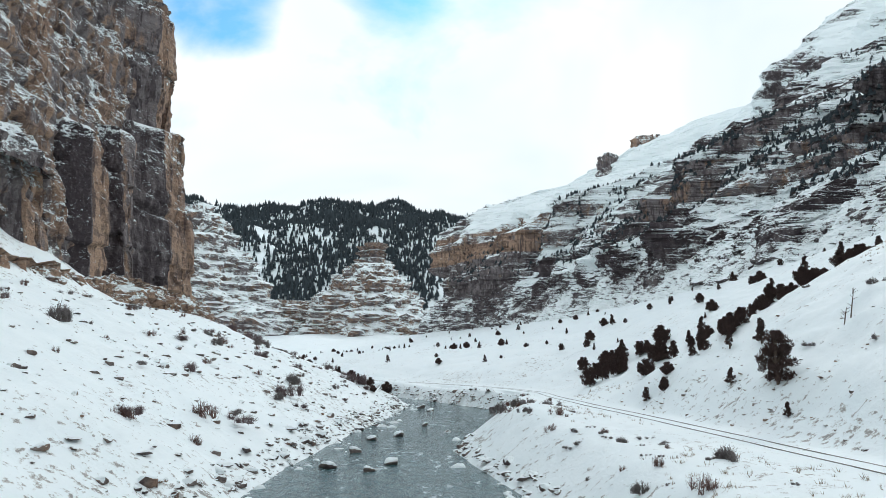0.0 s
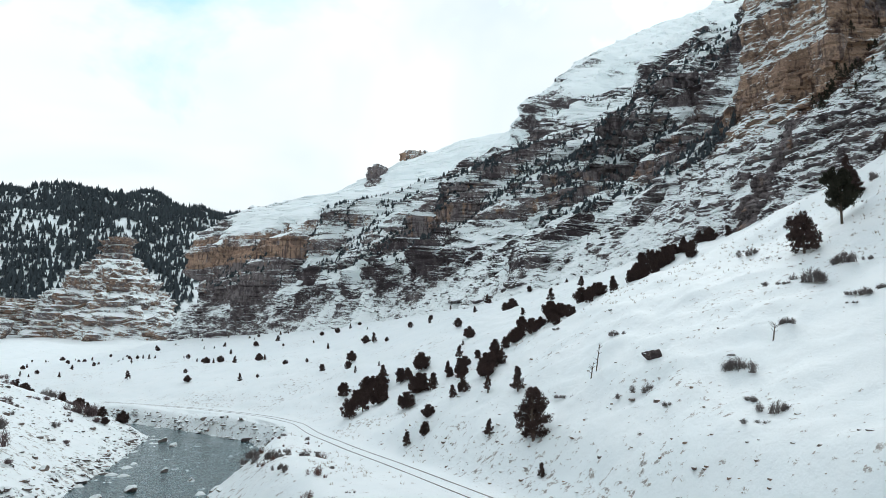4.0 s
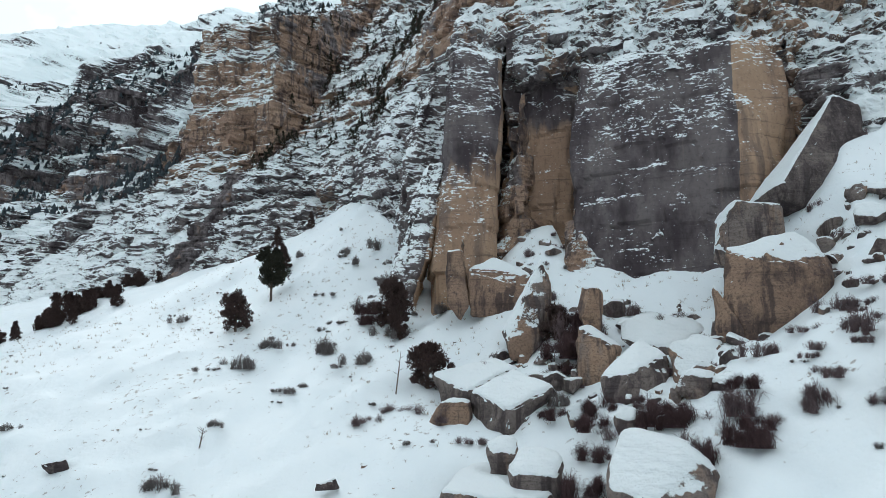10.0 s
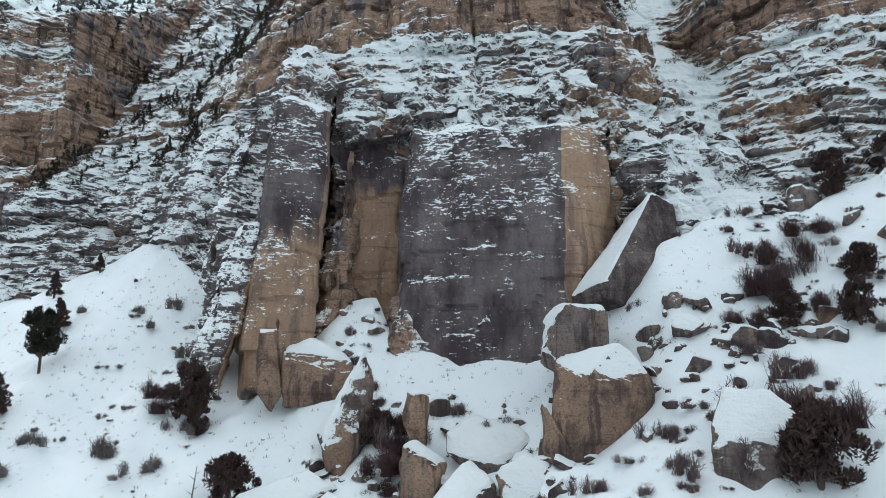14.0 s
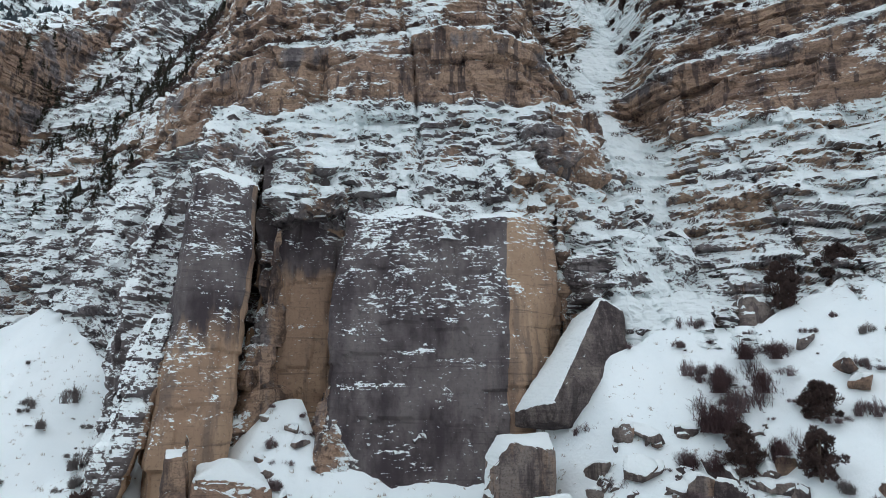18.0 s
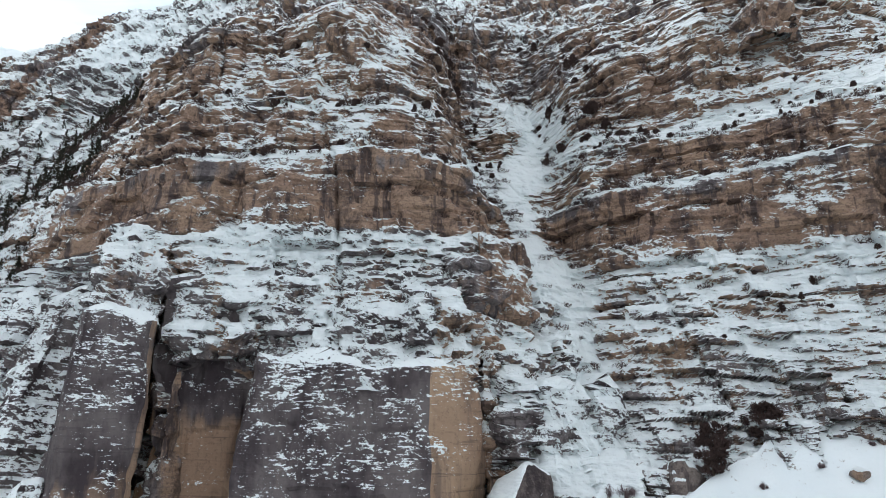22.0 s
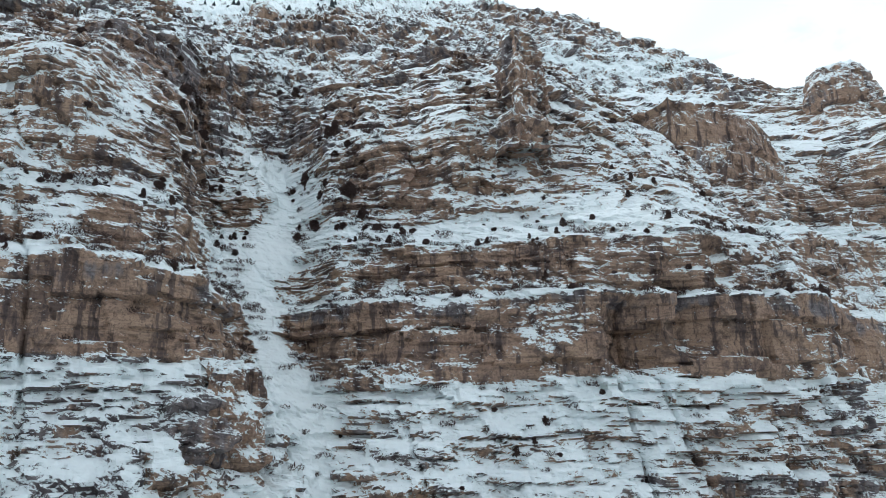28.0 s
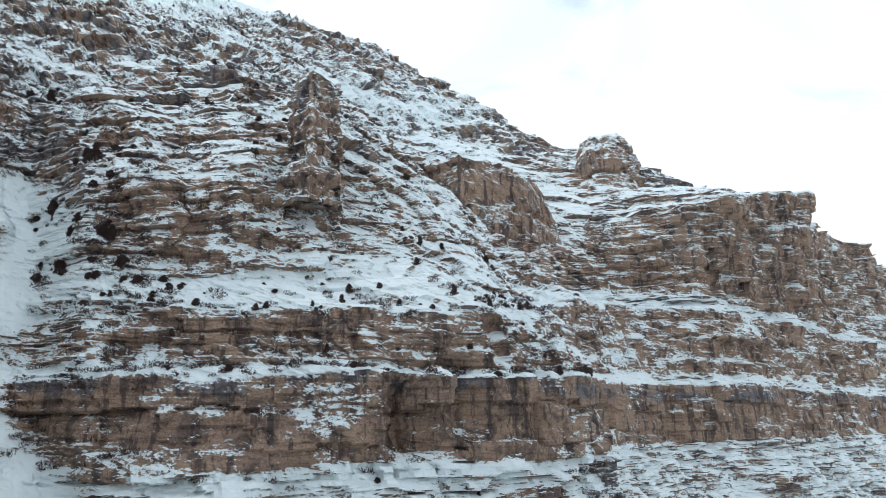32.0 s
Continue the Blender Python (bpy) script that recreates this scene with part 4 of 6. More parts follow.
# ---- far country ----
def butte(name, cx, cy, rx, ry, z0, z1, tan, top=0.3, res=90, seed=80, snow=0.1, amount=2.6):
    a = -np.linspace(0, 2 * math.pi, res + 1)
    rows = []
    for g in np.linspace(0, 1, 64):
        s = 1 - (1 - top) * (0.25 * g + 0.75 * np.clip((g - 0.15) / 0.85, 0, 1) ** 1.3)
        wob = 1 + 0.13 * fbm(np.cos(a) * 2.1 + 5, np.sin(a) * 2.1, g * 0.4, 3, seed)
        rows.append(np.stack([cx + rx * s * wob * np.cos(a), cy + ry * s * wob * np.sin(a), np.full(len(a), z0 + (z1 - z0) * g)], -1))
    rows.append(np.stack([cx + 0.02 * rx * np.cos(a), cy + 0.02 * ry * np.sin(a), np.full(len(a), z1 + 2.0)], -1))
    P = np.array(rows)
    W = weather(P, np.full(P.shape[:2], amount), 9, 5.5, seed=seed)
    W[:, -1] = W[:, 0]
    return tagged(sheet(name, W, cliff_mat, [("tan", np.full(P.shape[:2], tan)), ("snow", snow + resting(W, 2))], smooth=False), "far stepped limestone butte with snowy ledges", "cliff", kind="structure")


butte("far_butte", -205, 560, 75, 70, 20, 136, 0.4, 0.22, seed=81, snow=0.16)
butte("far_butte", -62, 600, 66, 60, 15, 106, 0.5, 0.10, seed=82, snow=0.12)
butte("far_butte", -150, 620, 90, 40, 15, 62, 0.7, 0.7, seed=83, snow=0.1)


def hills(name, x0, x1, y0, y1, nx, ny, height, attrs_snow, label, material):
    gx, gy = np.meshgrid(np.linspace(x0, x1, nx), np.linspace(y0, y1, ny))
    P = np.stack([gx, gy, height(gx, gy)], -1)
    return tagged(sheet(name, P[::-1], material, [("snow", np.full(gx.shape, attrs_snow)), ("tan", np.full(gx.shape, 0.3)), ("bare", np.zeros(gx.shape))]), label, "hill", kind="structure")


def far_ridge(x, y):
    crest = 300 - 0.10 * (x + 300) + 14 * fbm(x * 0.006, y * 0.004, 0, 3, 91)
    h = crest * (1 - np.exp(-np.clip((y - 700) / 260, 0, 9))) + 18 * fbm(x * 0.012, y * 0.012, 0, 4, 92)
    return h * np.clip((y - 690) / 60, 0, 1) + 12


far_hill = hills("far_ridge", -1100, 500, 690, 1700, 160, 110, far_ridge, 0.55, "far snow-dusted ridge under conifer forest", snow_mat)
flat = hills("ground", -2500, 2500, -2500, 2500, 60, 60, lambda x, y: 0.5 + 0 * x, 0.5, "snowy ground reaching the horizon", snow_mat)


def valley_floor(x, y):
    return 6 + 28 * np.clip((y - 330) / 260, 0, 1) + 2.0 * fbm(x * 0.02, y * 0.02, 0, 4, 93) + 22 * np.clip((-x - 160) / 140, 0, 1)


valley = hills("ground", -420, 120, 300, 760, 120, 100, valley_floor, 0.5, "snow slope beyond the river bend", snow_mat)
xs = np.linspace(-260, 40, 120)
wy = np.linspace(-200, 520, 240)
W = np.stack([np.broadcast_to(xs, (240, 120)), np.broadcast_to(wy[:, None], (240, 120)), np.full((240, 120), 2.0)], -1).copy()
W[..., 2] += 0.06 * fbm(W[..., 0] * 0.3, W[..., 1] * 0.12, 0, 3, 41)
river = tagged(sheet("water", W[::-1], water_mat), "grey-green river with small riffles", "river", kind="structure")


# ---- standing rocks of the east wall ----
def standing(*args, label="", **kw):
    return tagged(prism(*args, **kw), label, "cliff", kind="structure")


standing("rock_monolith", [(66.4, 25.2), (79, 26.6), (80, 3), (70.6, 4.6), (65.6, 8.2)], [(72.0, 24.2), (84, 25), (84, 3), (75.2, 3.8), (71.2, 8.2)], 25, 53.4,
         [-0.25, 0.2, 0.6, 0.85, -0.2], slab_mat, 0.3, 0.16, 1.0, 2.6, 51, -0.18, calm=0.9, wobble=0.9, capped=0.14, label="huge smooth dark limestone slab with a tan side")
standing("rock_monolith_crown", [(72.3, 24.1), (84, 25), (85, 3.5), (75.4, 4), (71.6, 8.4)], [(79.6, 26), (88, 26), (88, 1.5), (82, 1.2), (80.2, 8)], 51, 67.4,
         [0.1, 0.2, 0.6, 0.8, 0.1], cliff_mat, 0.32, 0.8, 1.6, 2.2, 151, 0.14, calm=0.2, wobble=1.2, label="broken snowy crown above the dark slab")
standing("rock_pillar", [(62.6, 37.0), (70, 41.5), (75, 36), (65.2, 31.4)], [(70.2, 37.4), (76, 40.5), (79.5, 35), (73.2, 32.6)], 24, 57.5,
         [0.1, 0.2, 0.5, 0.3], slab_mat, 0.3, 0.2, 1.8, 3.2, 52, -0.12, calm=0.86, tan_below=40, wobble=0.7, capped=0.12, label="leaning limestone pillar, tan below and grey above")
standing("rock_pillar_crown", [(70.5, 37.3), (77, 40.5), (80, 35), (73.5, 32.7)], [(77.6, 39.4), (84, 41.5), (86, 35.5), (80, 33.4)], 57, 67,
         [0.1, 0.2, 0.4, 0.3], cliff_mat, 0.32, 0.7, 1.4, 2.2, 152, 0.1, calm=0.2, wobble=1.0, label="ragged snowy head of the limestone pillar")
standing("rock_slab", [(59.8, 42.8), (64.5, 45), (66.2, 41.6), (61.4, 39.2)], [(67.6, 39.8), (70, 41), (70.8, 38.8), (68.6, 37.9)], 23, 43.4,
         [0.1, 0.1, 0.95, 0.0], slab_mat, 0.3, 0.3, 1.2, 2.0, 53, 0.14, calm=0.5, wobble=0.6, label="snow-streaked slab leaning on the pillar")
standing("rock_slab", [(68.4, 45.4), (76, 48), (78, 42), (70.2, 39.6)], [(75.6, 43), (82, 45), (84, 40.5), (77, 38.6)], 31, 60,
         [0.1, 0.1, 0.5, 0.0], slab_mat, 0.32, 0.4, 1.2, 2.0, 153, 0.12, calm=0.3, wobble=0.8, label="snow-plastered rib of thin beds beside the pillar")
# the alcove's back wall turns from tan to dark around z 48
standing("rock_alcove", [(73.4, 33.4), (80, 34), (80, 24.4), (74.4, 24.6)], [(76.4, 33.4), (82, 34), (82, 24.4), (77, 24.6)], 33, 61,
         [0.2, 0.2, 0.3, 0.0], slab_mat, 0.32, 0.35, 1.6, 3.4, 154, -0.1, calm=0.85, tan_below=48, wobble=0.8, label="alcove wall of limestone, tan below and darker above")
standing("rock_apron", [(66.8, -2.0), (74, 1), (79, -9), (69.5, -12)], [(74.5, -2.5), (78, -1), (80, -7), (76, -8.5)], 33, 50.5,
         [0.2, 0.2, 0.3, 0.2], cliff_mat, 0.32, 0.7, 1.6, 2.6, 155, 0.26, calm=0.3, wobble=1.0, label="rough rock apron plastered with snow")
standing("rock_rib", [(76.5, 49.5), (87, 54), (90, 46), (79, 43.6)], [(86, 50), (93, 52), (95, 46), (88, 44.6)], 36, 63,
         [0.1, 0.2, 0.3, 0.15], slab_mat, 0.32, 0.4, 1.3, 2.4, 55, 0.1, calm=0.6, wobble=1.0, label="slanting grey rock rib streaked with snow")
standing("rock_rib", [(82, 58.6), (90, 61), (92, 54), (83.4, 52.6)], [(90.4, 57), (95, 58.6), (96, 53), (91, 52)], 41, 63,
         [0.1, 0.2, 0.3, 0.1], slab_mat, 0.32, 0.4, 1.3, 2.4, 56, 0.1, calm=0.6, wobble=1.0, label="slanting grey rock rib streaked with snow")
standing("rock_buttress", [(73.5, 3.4), (80, 4), (84, -2.6), (76, -2.2)], [(79.6, 3.6), (84, 4), (88, -1.4), (82, -1.6)], 40, 67,
         [0.8, 0.6, 0.8, 0.9], cliff_mat, 0.4, 0.7, 1.8, 2.0, 57, 0.05, label="tan rock steps beside the snow gully")
standing("rock_spire", [(87, -34), (95, -33), (97, -41), (89, -42)], [(90, -35.6), (94, -35), (95, -39.4), (91.4, -40)], 98, 117,
         [0.6, 0.5, 0.5, 0.6], cliff_mat, 0.5, 0.9, 2.0, 2.6, 58, 0.02, label="blunt tan rock spire on the upper wall")
standing("rock_knob", ring(104, -122, 11.5, 11, 9), ring(103, -122, 5, 5, 9), 94, 134.5,
         [0.7] * 9, cliff_mat, 0.5, 0.9, 3.0, 3.6, 59, -0.1, calm=0.5, bulge=0.22, capped=0.2, label="rounded tan rock dome on the rim")
standing("rock_buttress", [(95.5, -69), (116, -66), (118, -97), (96, -97), (93.5, -84)], [(99, -71), (118, -69), (120, -94), (101, -95), (98, -84)], 92, 117.5,
         [0.8] * 5, cliff_mat, 0.5, 0.9, 3.0, 4.0, 63, -0.14, calm=0.7, label="square tan rock bastion split by dark cracks")
for k, (x, y, z, r, h) in enumerate(((150, -122, 160, 5, 2.5), (140, -132, 147, 4, 2.5), (161, -112, 170, 5, 3), (131, -130, 136, 5, 2), (172, -88, 176, 4, 2.5), (168, -62, 168, 4, 3), (176, -14, 160, 5, 4))):
    standing("rim_block", [(x - r, y + r), (x + r, y + r), (x + r, y - r), (x - r, y - r)], [(x - 0.6 * r, y + 0.7 * r), (x + 0.6 * r, y + 0.6 * r), (x + 0.7 * r, y - 0.6 * r), (x - 0.6 * r, y - 0.7 * r)], z - 5, z + h,
             [0.6, 0.5, 0.6, 0.8], cliff_mat, 0.8, 1.0, 2.4, 3.4, 90 + k, 0.0, bulge=0.1, label="weathered tan block on the rim")
standing("rock_knob", ring(131, 423, 19, 16, 9), ring(131, 423, 12, 10, 9), 104, 146,
         [0.7] * 9, cliff_mat, 1.0, 1.0, 5.0, 6.0, 60, -0.2, bulge=0.12, label="tan rock knob on the far rim")
standing("rock_knob", ring(103, 417, 10, 9, 9), ring(103, 417, 6, 6, 9), 100, 134,
         [0.2] * 9, cliff_mat, 1.0, 0.9, 5.0, 6.0, 61, -0.2, bulge=0.15, label="small grey rock knob on the far rim")


# ---- helpers for things ----
def height_on(G, stations, x, y, falling=False):
    c = int(np.clip(np.searchsorted(stations, y), 0, len(stations) - 1))
    xs_, zs_ = G[:, c, 0], G[:, c, 2]
    if falling:
        xs_, zs_ = xs_[::-1], zs_[::-1]
    return float(np.interp(x, xs_, zs_))


def east(x, y):
    return height_on(GE, ysg, x, y)


def west(x, y):
    return height_on(GW, ysw, x, y, True)


def soup(name, verts, faces, material, tan=None, snow=None, smooth=False):
    me = bpy.data.meshes.new(name)
    me.from_pydata([tuple(v) for v in verts], [], faces)
    for key, val in (("tan", tan), ("snow", snow)):
        if val is not None:
            at = me.attributes.new(key, "FLOAT", "POINT")
            at.data.foreach_set("value", np.full(len(verts), val, np.float32))
    if smooth:
        me.polygons.foreach_set("use_smooth", np.full(len(faces), True))
    me.materials.append(material)
    me.update()
    return me


def ico(level):
    bm = bmesh.new()
    bmesh.ops.create_icosphere(bm, subdivisions=level, radius=1.0)
    v = np.array([p.co[:] for p in bm.verts])
    f = [[p.index for p in q.verts] for q in bm.faces]
    bm.free()
    return v, f


ICO = {k: ico(k) for k in (1, 2, 3, 5)}


def rock_shape(seed, size, level=5, cuts=14, box=0.42, rough=0.022):
    """An angular block: a rounded box cut by chance planes, then worn."""
    rng = np.random.default_rng(seed)
    v, f = ICO[level]
    p = v / np.max(np.abs(v), axis=1)[:, None]
    p = p * (1 - 0.6 * box) + v * 0.72 * box
    for _ in range(cuts):
        n = rng.normal(size=3)
        n /= np.linalg.norm(n)
        off = rng.uniform(0.48, 0.86)
        d = p @ n
        p = p - np.outer(np.clip(d - off, 0, None), n)
    p = p * np.array(size) / 2
    d = fbm(p[:, 0] * 0.7 + seed, p[:, 1] * 0.7, p[:, 2] * 1.1, 3, seed % 97)
    p = p + v * (rough * min(size) * d)[:, None]
    return p, f


def boulder(x, y, z, size, rz=0, rx=0, ry=0, tan=0.6, seed=1, snow=0.0, label="angular limestone boulder capped with snow", name="boulder", level=5, cuts=14, box=0.45, group="", taper=0.0):
    p, f = rock_shape(seed, size, level, cuts, box)
    p[:, :2] *= (1 - taper * np.clip(p[:, 2] / size[2] + 0.5, 0, 1))[:, None]
    p = p @ np.array(pose(0, 0, 0, rx, ry, rz).to_3x3()).T
    # snow piles up on the flatter tops
    tri = np.array(f)
    fn = np.cross(p[tri[:, 1]] - p[tri[:, 0]], p[tri[:, 2]] - p[tri[:, 0]])
    vn = np.zeros_like(p)
    for c in range(3):
        np.add.at(vn, tri[:, c], fn)
    nz = vn[:, 2] / np.maximum(np.linalg.norm(vn, axis=1), 1e-9)
    pile = np.clip((nz - 0.45) / 0.35, 0, 1)
    p[:, 2] += pile * (0.05 * min(size) + 0.14 + 0.06 * fbm(p[:, 0], p[:, 1], seed, 2, 5))
    ob = new(name, soup(name, p, f, boulder_mat, tan, snow, True))
    ob.matrix_basis = pose(x, y, z + 0.09 * size[2])
    return tagged(ob, label, "rock", group)


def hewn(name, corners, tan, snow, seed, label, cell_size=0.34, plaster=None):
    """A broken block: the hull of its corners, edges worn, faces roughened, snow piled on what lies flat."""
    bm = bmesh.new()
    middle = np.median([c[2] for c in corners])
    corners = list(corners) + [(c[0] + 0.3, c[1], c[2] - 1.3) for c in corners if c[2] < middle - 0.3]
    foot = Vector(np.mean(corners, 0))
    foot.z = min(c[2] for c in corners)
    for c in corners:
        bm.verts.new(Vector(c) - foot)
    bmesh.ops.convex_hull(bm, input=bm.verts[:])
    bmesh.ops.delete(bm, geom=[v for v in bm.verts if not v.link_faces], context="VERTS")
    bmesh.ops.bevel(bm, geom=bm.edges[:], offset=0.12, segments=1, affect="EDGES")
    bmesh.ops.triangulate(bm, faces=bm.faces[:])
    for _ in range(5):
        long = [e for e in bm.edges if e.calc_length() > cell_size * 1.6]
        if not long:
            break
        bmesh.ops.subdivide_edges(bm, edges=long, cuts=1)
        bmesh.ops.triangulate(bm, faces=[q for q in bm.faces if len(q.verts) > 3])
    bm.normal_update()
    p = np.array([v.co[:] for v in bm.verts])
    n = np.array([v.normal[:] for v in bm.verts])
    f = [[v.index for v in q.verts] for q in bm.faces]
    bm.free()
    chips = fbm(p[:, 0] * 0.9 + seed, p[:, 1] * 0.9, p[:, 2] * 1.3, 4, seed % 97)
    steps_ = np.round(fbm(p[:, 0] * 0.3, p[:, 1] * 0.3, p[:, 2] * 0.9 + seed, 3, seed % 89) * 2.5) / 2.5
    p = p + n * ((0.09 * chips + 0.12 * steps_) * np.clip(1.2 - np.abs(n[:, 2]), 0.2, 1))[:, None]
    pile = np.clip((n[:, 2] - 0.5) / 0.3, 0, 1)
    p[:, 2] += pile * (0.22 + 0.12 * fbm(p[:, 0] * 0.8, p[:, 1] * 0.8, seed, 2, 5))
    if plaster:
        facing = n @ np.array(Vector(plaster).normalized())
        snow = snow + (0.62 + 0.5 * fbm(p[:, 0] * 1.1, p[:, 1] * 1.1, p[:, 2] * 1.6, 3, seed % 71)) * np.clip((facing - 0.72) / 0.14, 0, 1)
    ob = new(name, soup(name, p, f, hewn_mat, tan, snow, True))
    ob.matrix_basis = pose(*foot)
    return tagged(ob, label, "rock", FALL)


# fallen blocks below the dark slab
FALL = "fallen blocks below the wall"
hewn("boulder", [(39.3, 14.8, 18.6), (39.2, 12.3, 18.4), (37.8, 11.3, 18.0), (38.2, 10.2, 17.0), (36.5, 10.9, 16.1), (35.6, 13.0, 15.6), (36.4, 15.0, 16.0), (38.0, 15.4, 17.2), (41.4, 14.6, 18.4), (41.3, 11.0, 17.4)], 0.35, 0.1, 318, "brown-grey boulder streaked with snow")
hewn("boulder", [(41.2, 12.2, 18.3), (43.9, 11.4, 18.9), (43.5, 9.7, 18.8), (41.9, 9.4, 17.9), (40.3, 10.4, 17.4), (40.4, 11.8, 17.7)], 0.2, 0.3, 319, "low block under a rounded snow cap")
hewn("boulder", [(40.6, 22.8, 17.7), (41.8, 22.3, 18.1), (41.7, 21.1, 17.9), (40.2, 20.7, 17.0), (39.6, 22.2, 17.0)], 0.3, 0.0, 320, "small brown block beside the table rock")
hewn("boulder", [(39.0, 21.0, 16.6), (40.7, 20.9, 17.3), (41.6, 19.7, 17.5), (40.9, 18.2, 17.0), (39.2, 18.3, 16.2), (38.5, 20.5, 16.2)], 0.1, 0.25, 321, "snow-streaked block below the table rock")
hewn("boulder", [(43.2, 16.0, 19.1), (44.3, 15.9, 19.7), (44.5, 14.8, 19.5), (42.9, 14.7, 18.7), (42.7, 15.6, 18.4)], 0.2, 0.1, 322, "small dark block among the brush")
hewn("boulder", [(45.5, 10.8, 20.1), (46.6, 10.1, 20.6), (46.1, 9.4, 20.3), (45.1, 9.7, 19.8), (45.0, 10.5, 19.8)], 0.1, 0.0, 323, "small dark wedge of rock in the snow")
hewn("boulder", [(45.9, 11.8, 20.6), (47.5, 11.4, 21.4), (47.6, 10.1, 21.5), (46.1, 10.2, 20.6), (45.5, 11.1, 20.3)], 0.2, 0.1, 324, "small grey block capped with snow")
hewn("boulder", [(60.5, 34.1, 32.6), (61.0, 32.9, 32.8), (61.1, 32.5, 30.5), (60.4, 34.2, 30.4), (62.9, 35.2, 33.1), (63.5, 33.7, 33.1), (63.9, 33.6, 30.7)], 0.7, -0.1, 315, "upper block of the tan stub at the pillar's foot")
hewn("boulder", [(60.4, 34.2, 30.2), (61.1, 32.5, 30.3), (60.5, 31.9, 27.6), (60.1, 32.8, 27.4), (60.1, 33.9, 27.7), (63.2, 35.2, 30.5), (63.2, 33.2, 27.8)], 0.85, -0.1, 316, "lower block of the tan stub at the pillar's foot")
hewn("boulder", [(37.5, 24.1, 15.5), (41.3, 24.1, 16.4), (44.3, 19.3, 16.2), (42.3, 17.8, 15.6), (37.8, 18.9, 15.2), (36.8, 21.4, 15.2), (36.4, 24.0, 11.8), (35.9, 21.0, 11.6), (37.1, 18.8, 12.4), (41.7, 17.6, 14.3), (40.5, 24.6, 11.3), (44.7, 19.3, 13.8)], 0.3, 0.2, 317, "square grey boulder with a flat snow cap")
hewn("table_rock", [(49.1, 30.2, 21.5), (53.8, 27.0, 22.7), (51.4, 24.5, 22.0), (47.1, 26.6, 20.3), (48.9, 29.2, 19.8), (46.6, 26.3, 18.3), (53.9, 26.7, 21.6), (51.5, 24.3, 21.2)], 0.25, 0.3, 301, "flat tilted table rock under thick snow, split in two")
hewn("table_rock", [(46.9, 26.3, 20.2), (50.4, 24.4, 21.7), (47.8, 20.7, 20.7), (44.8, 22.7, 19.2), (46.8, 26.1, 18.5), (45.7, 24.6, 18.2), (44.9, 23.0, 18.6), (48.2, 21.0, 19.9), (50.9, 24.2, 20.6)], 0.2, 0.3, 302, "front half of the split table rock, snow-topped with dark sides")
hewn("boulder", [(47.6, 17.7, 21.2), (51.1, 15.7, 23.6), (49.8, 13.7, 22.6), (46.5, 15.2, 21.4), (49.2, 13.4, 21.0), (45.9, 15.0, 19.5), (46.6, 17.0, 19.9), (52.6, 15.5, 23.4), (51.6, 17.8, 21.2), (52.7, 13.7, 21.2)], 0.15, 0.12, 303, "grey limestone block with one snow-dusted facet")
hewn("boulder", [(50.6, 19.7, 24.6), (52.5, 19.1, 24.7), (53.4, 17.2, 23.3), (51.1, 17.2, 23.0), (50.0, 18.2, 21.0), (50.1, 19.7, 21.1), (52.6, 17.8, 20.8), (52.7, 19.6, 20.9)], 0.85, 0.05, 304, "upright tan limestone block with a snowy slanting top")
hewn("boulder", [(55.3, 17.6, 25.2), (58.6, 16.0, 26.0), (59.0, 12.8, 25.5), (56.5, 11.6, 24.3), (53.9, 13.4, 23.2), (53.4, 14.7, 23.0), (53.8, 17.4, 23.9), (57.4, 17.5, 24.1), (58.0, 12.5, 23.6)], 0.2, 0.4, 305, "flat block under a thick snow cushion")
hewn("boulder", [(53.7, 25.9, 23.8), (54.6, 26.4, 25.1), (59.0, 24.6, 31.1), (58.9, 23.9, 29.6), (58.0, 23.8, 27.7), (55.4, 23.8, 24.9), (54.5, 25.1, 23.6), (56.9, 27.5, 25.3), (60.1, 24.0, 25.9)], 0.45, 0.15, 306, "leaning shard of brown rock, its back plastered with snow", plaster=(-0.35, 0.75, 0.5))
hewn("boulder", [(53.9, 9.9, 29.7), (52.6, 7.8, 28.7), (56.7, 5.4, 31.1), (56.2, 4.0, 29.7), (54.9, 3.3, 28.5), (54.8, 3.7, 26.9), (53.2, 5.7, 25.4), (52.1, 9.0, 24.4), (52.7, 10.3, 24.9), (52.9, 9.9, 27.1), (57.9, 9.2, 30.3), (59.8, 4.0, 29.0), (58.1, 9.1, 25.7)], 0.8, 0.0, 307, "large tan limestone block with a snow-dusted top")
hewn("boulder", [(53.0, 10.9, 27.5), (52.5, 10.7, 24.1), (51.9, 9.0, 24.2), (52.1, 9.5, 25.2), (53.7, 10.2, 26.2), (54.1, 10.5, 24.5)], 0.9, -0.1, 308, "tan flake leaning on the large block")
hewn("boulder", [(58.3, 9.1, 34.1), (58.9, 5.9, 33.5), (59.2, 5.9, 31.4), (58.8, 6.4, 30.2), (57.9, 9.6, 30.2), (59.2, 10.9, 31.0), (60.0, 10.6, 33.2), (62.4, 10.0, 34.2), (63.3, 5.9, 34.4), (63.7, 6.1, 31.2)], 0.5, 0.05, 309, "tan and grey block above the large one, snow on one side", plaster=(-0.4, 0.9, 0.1))
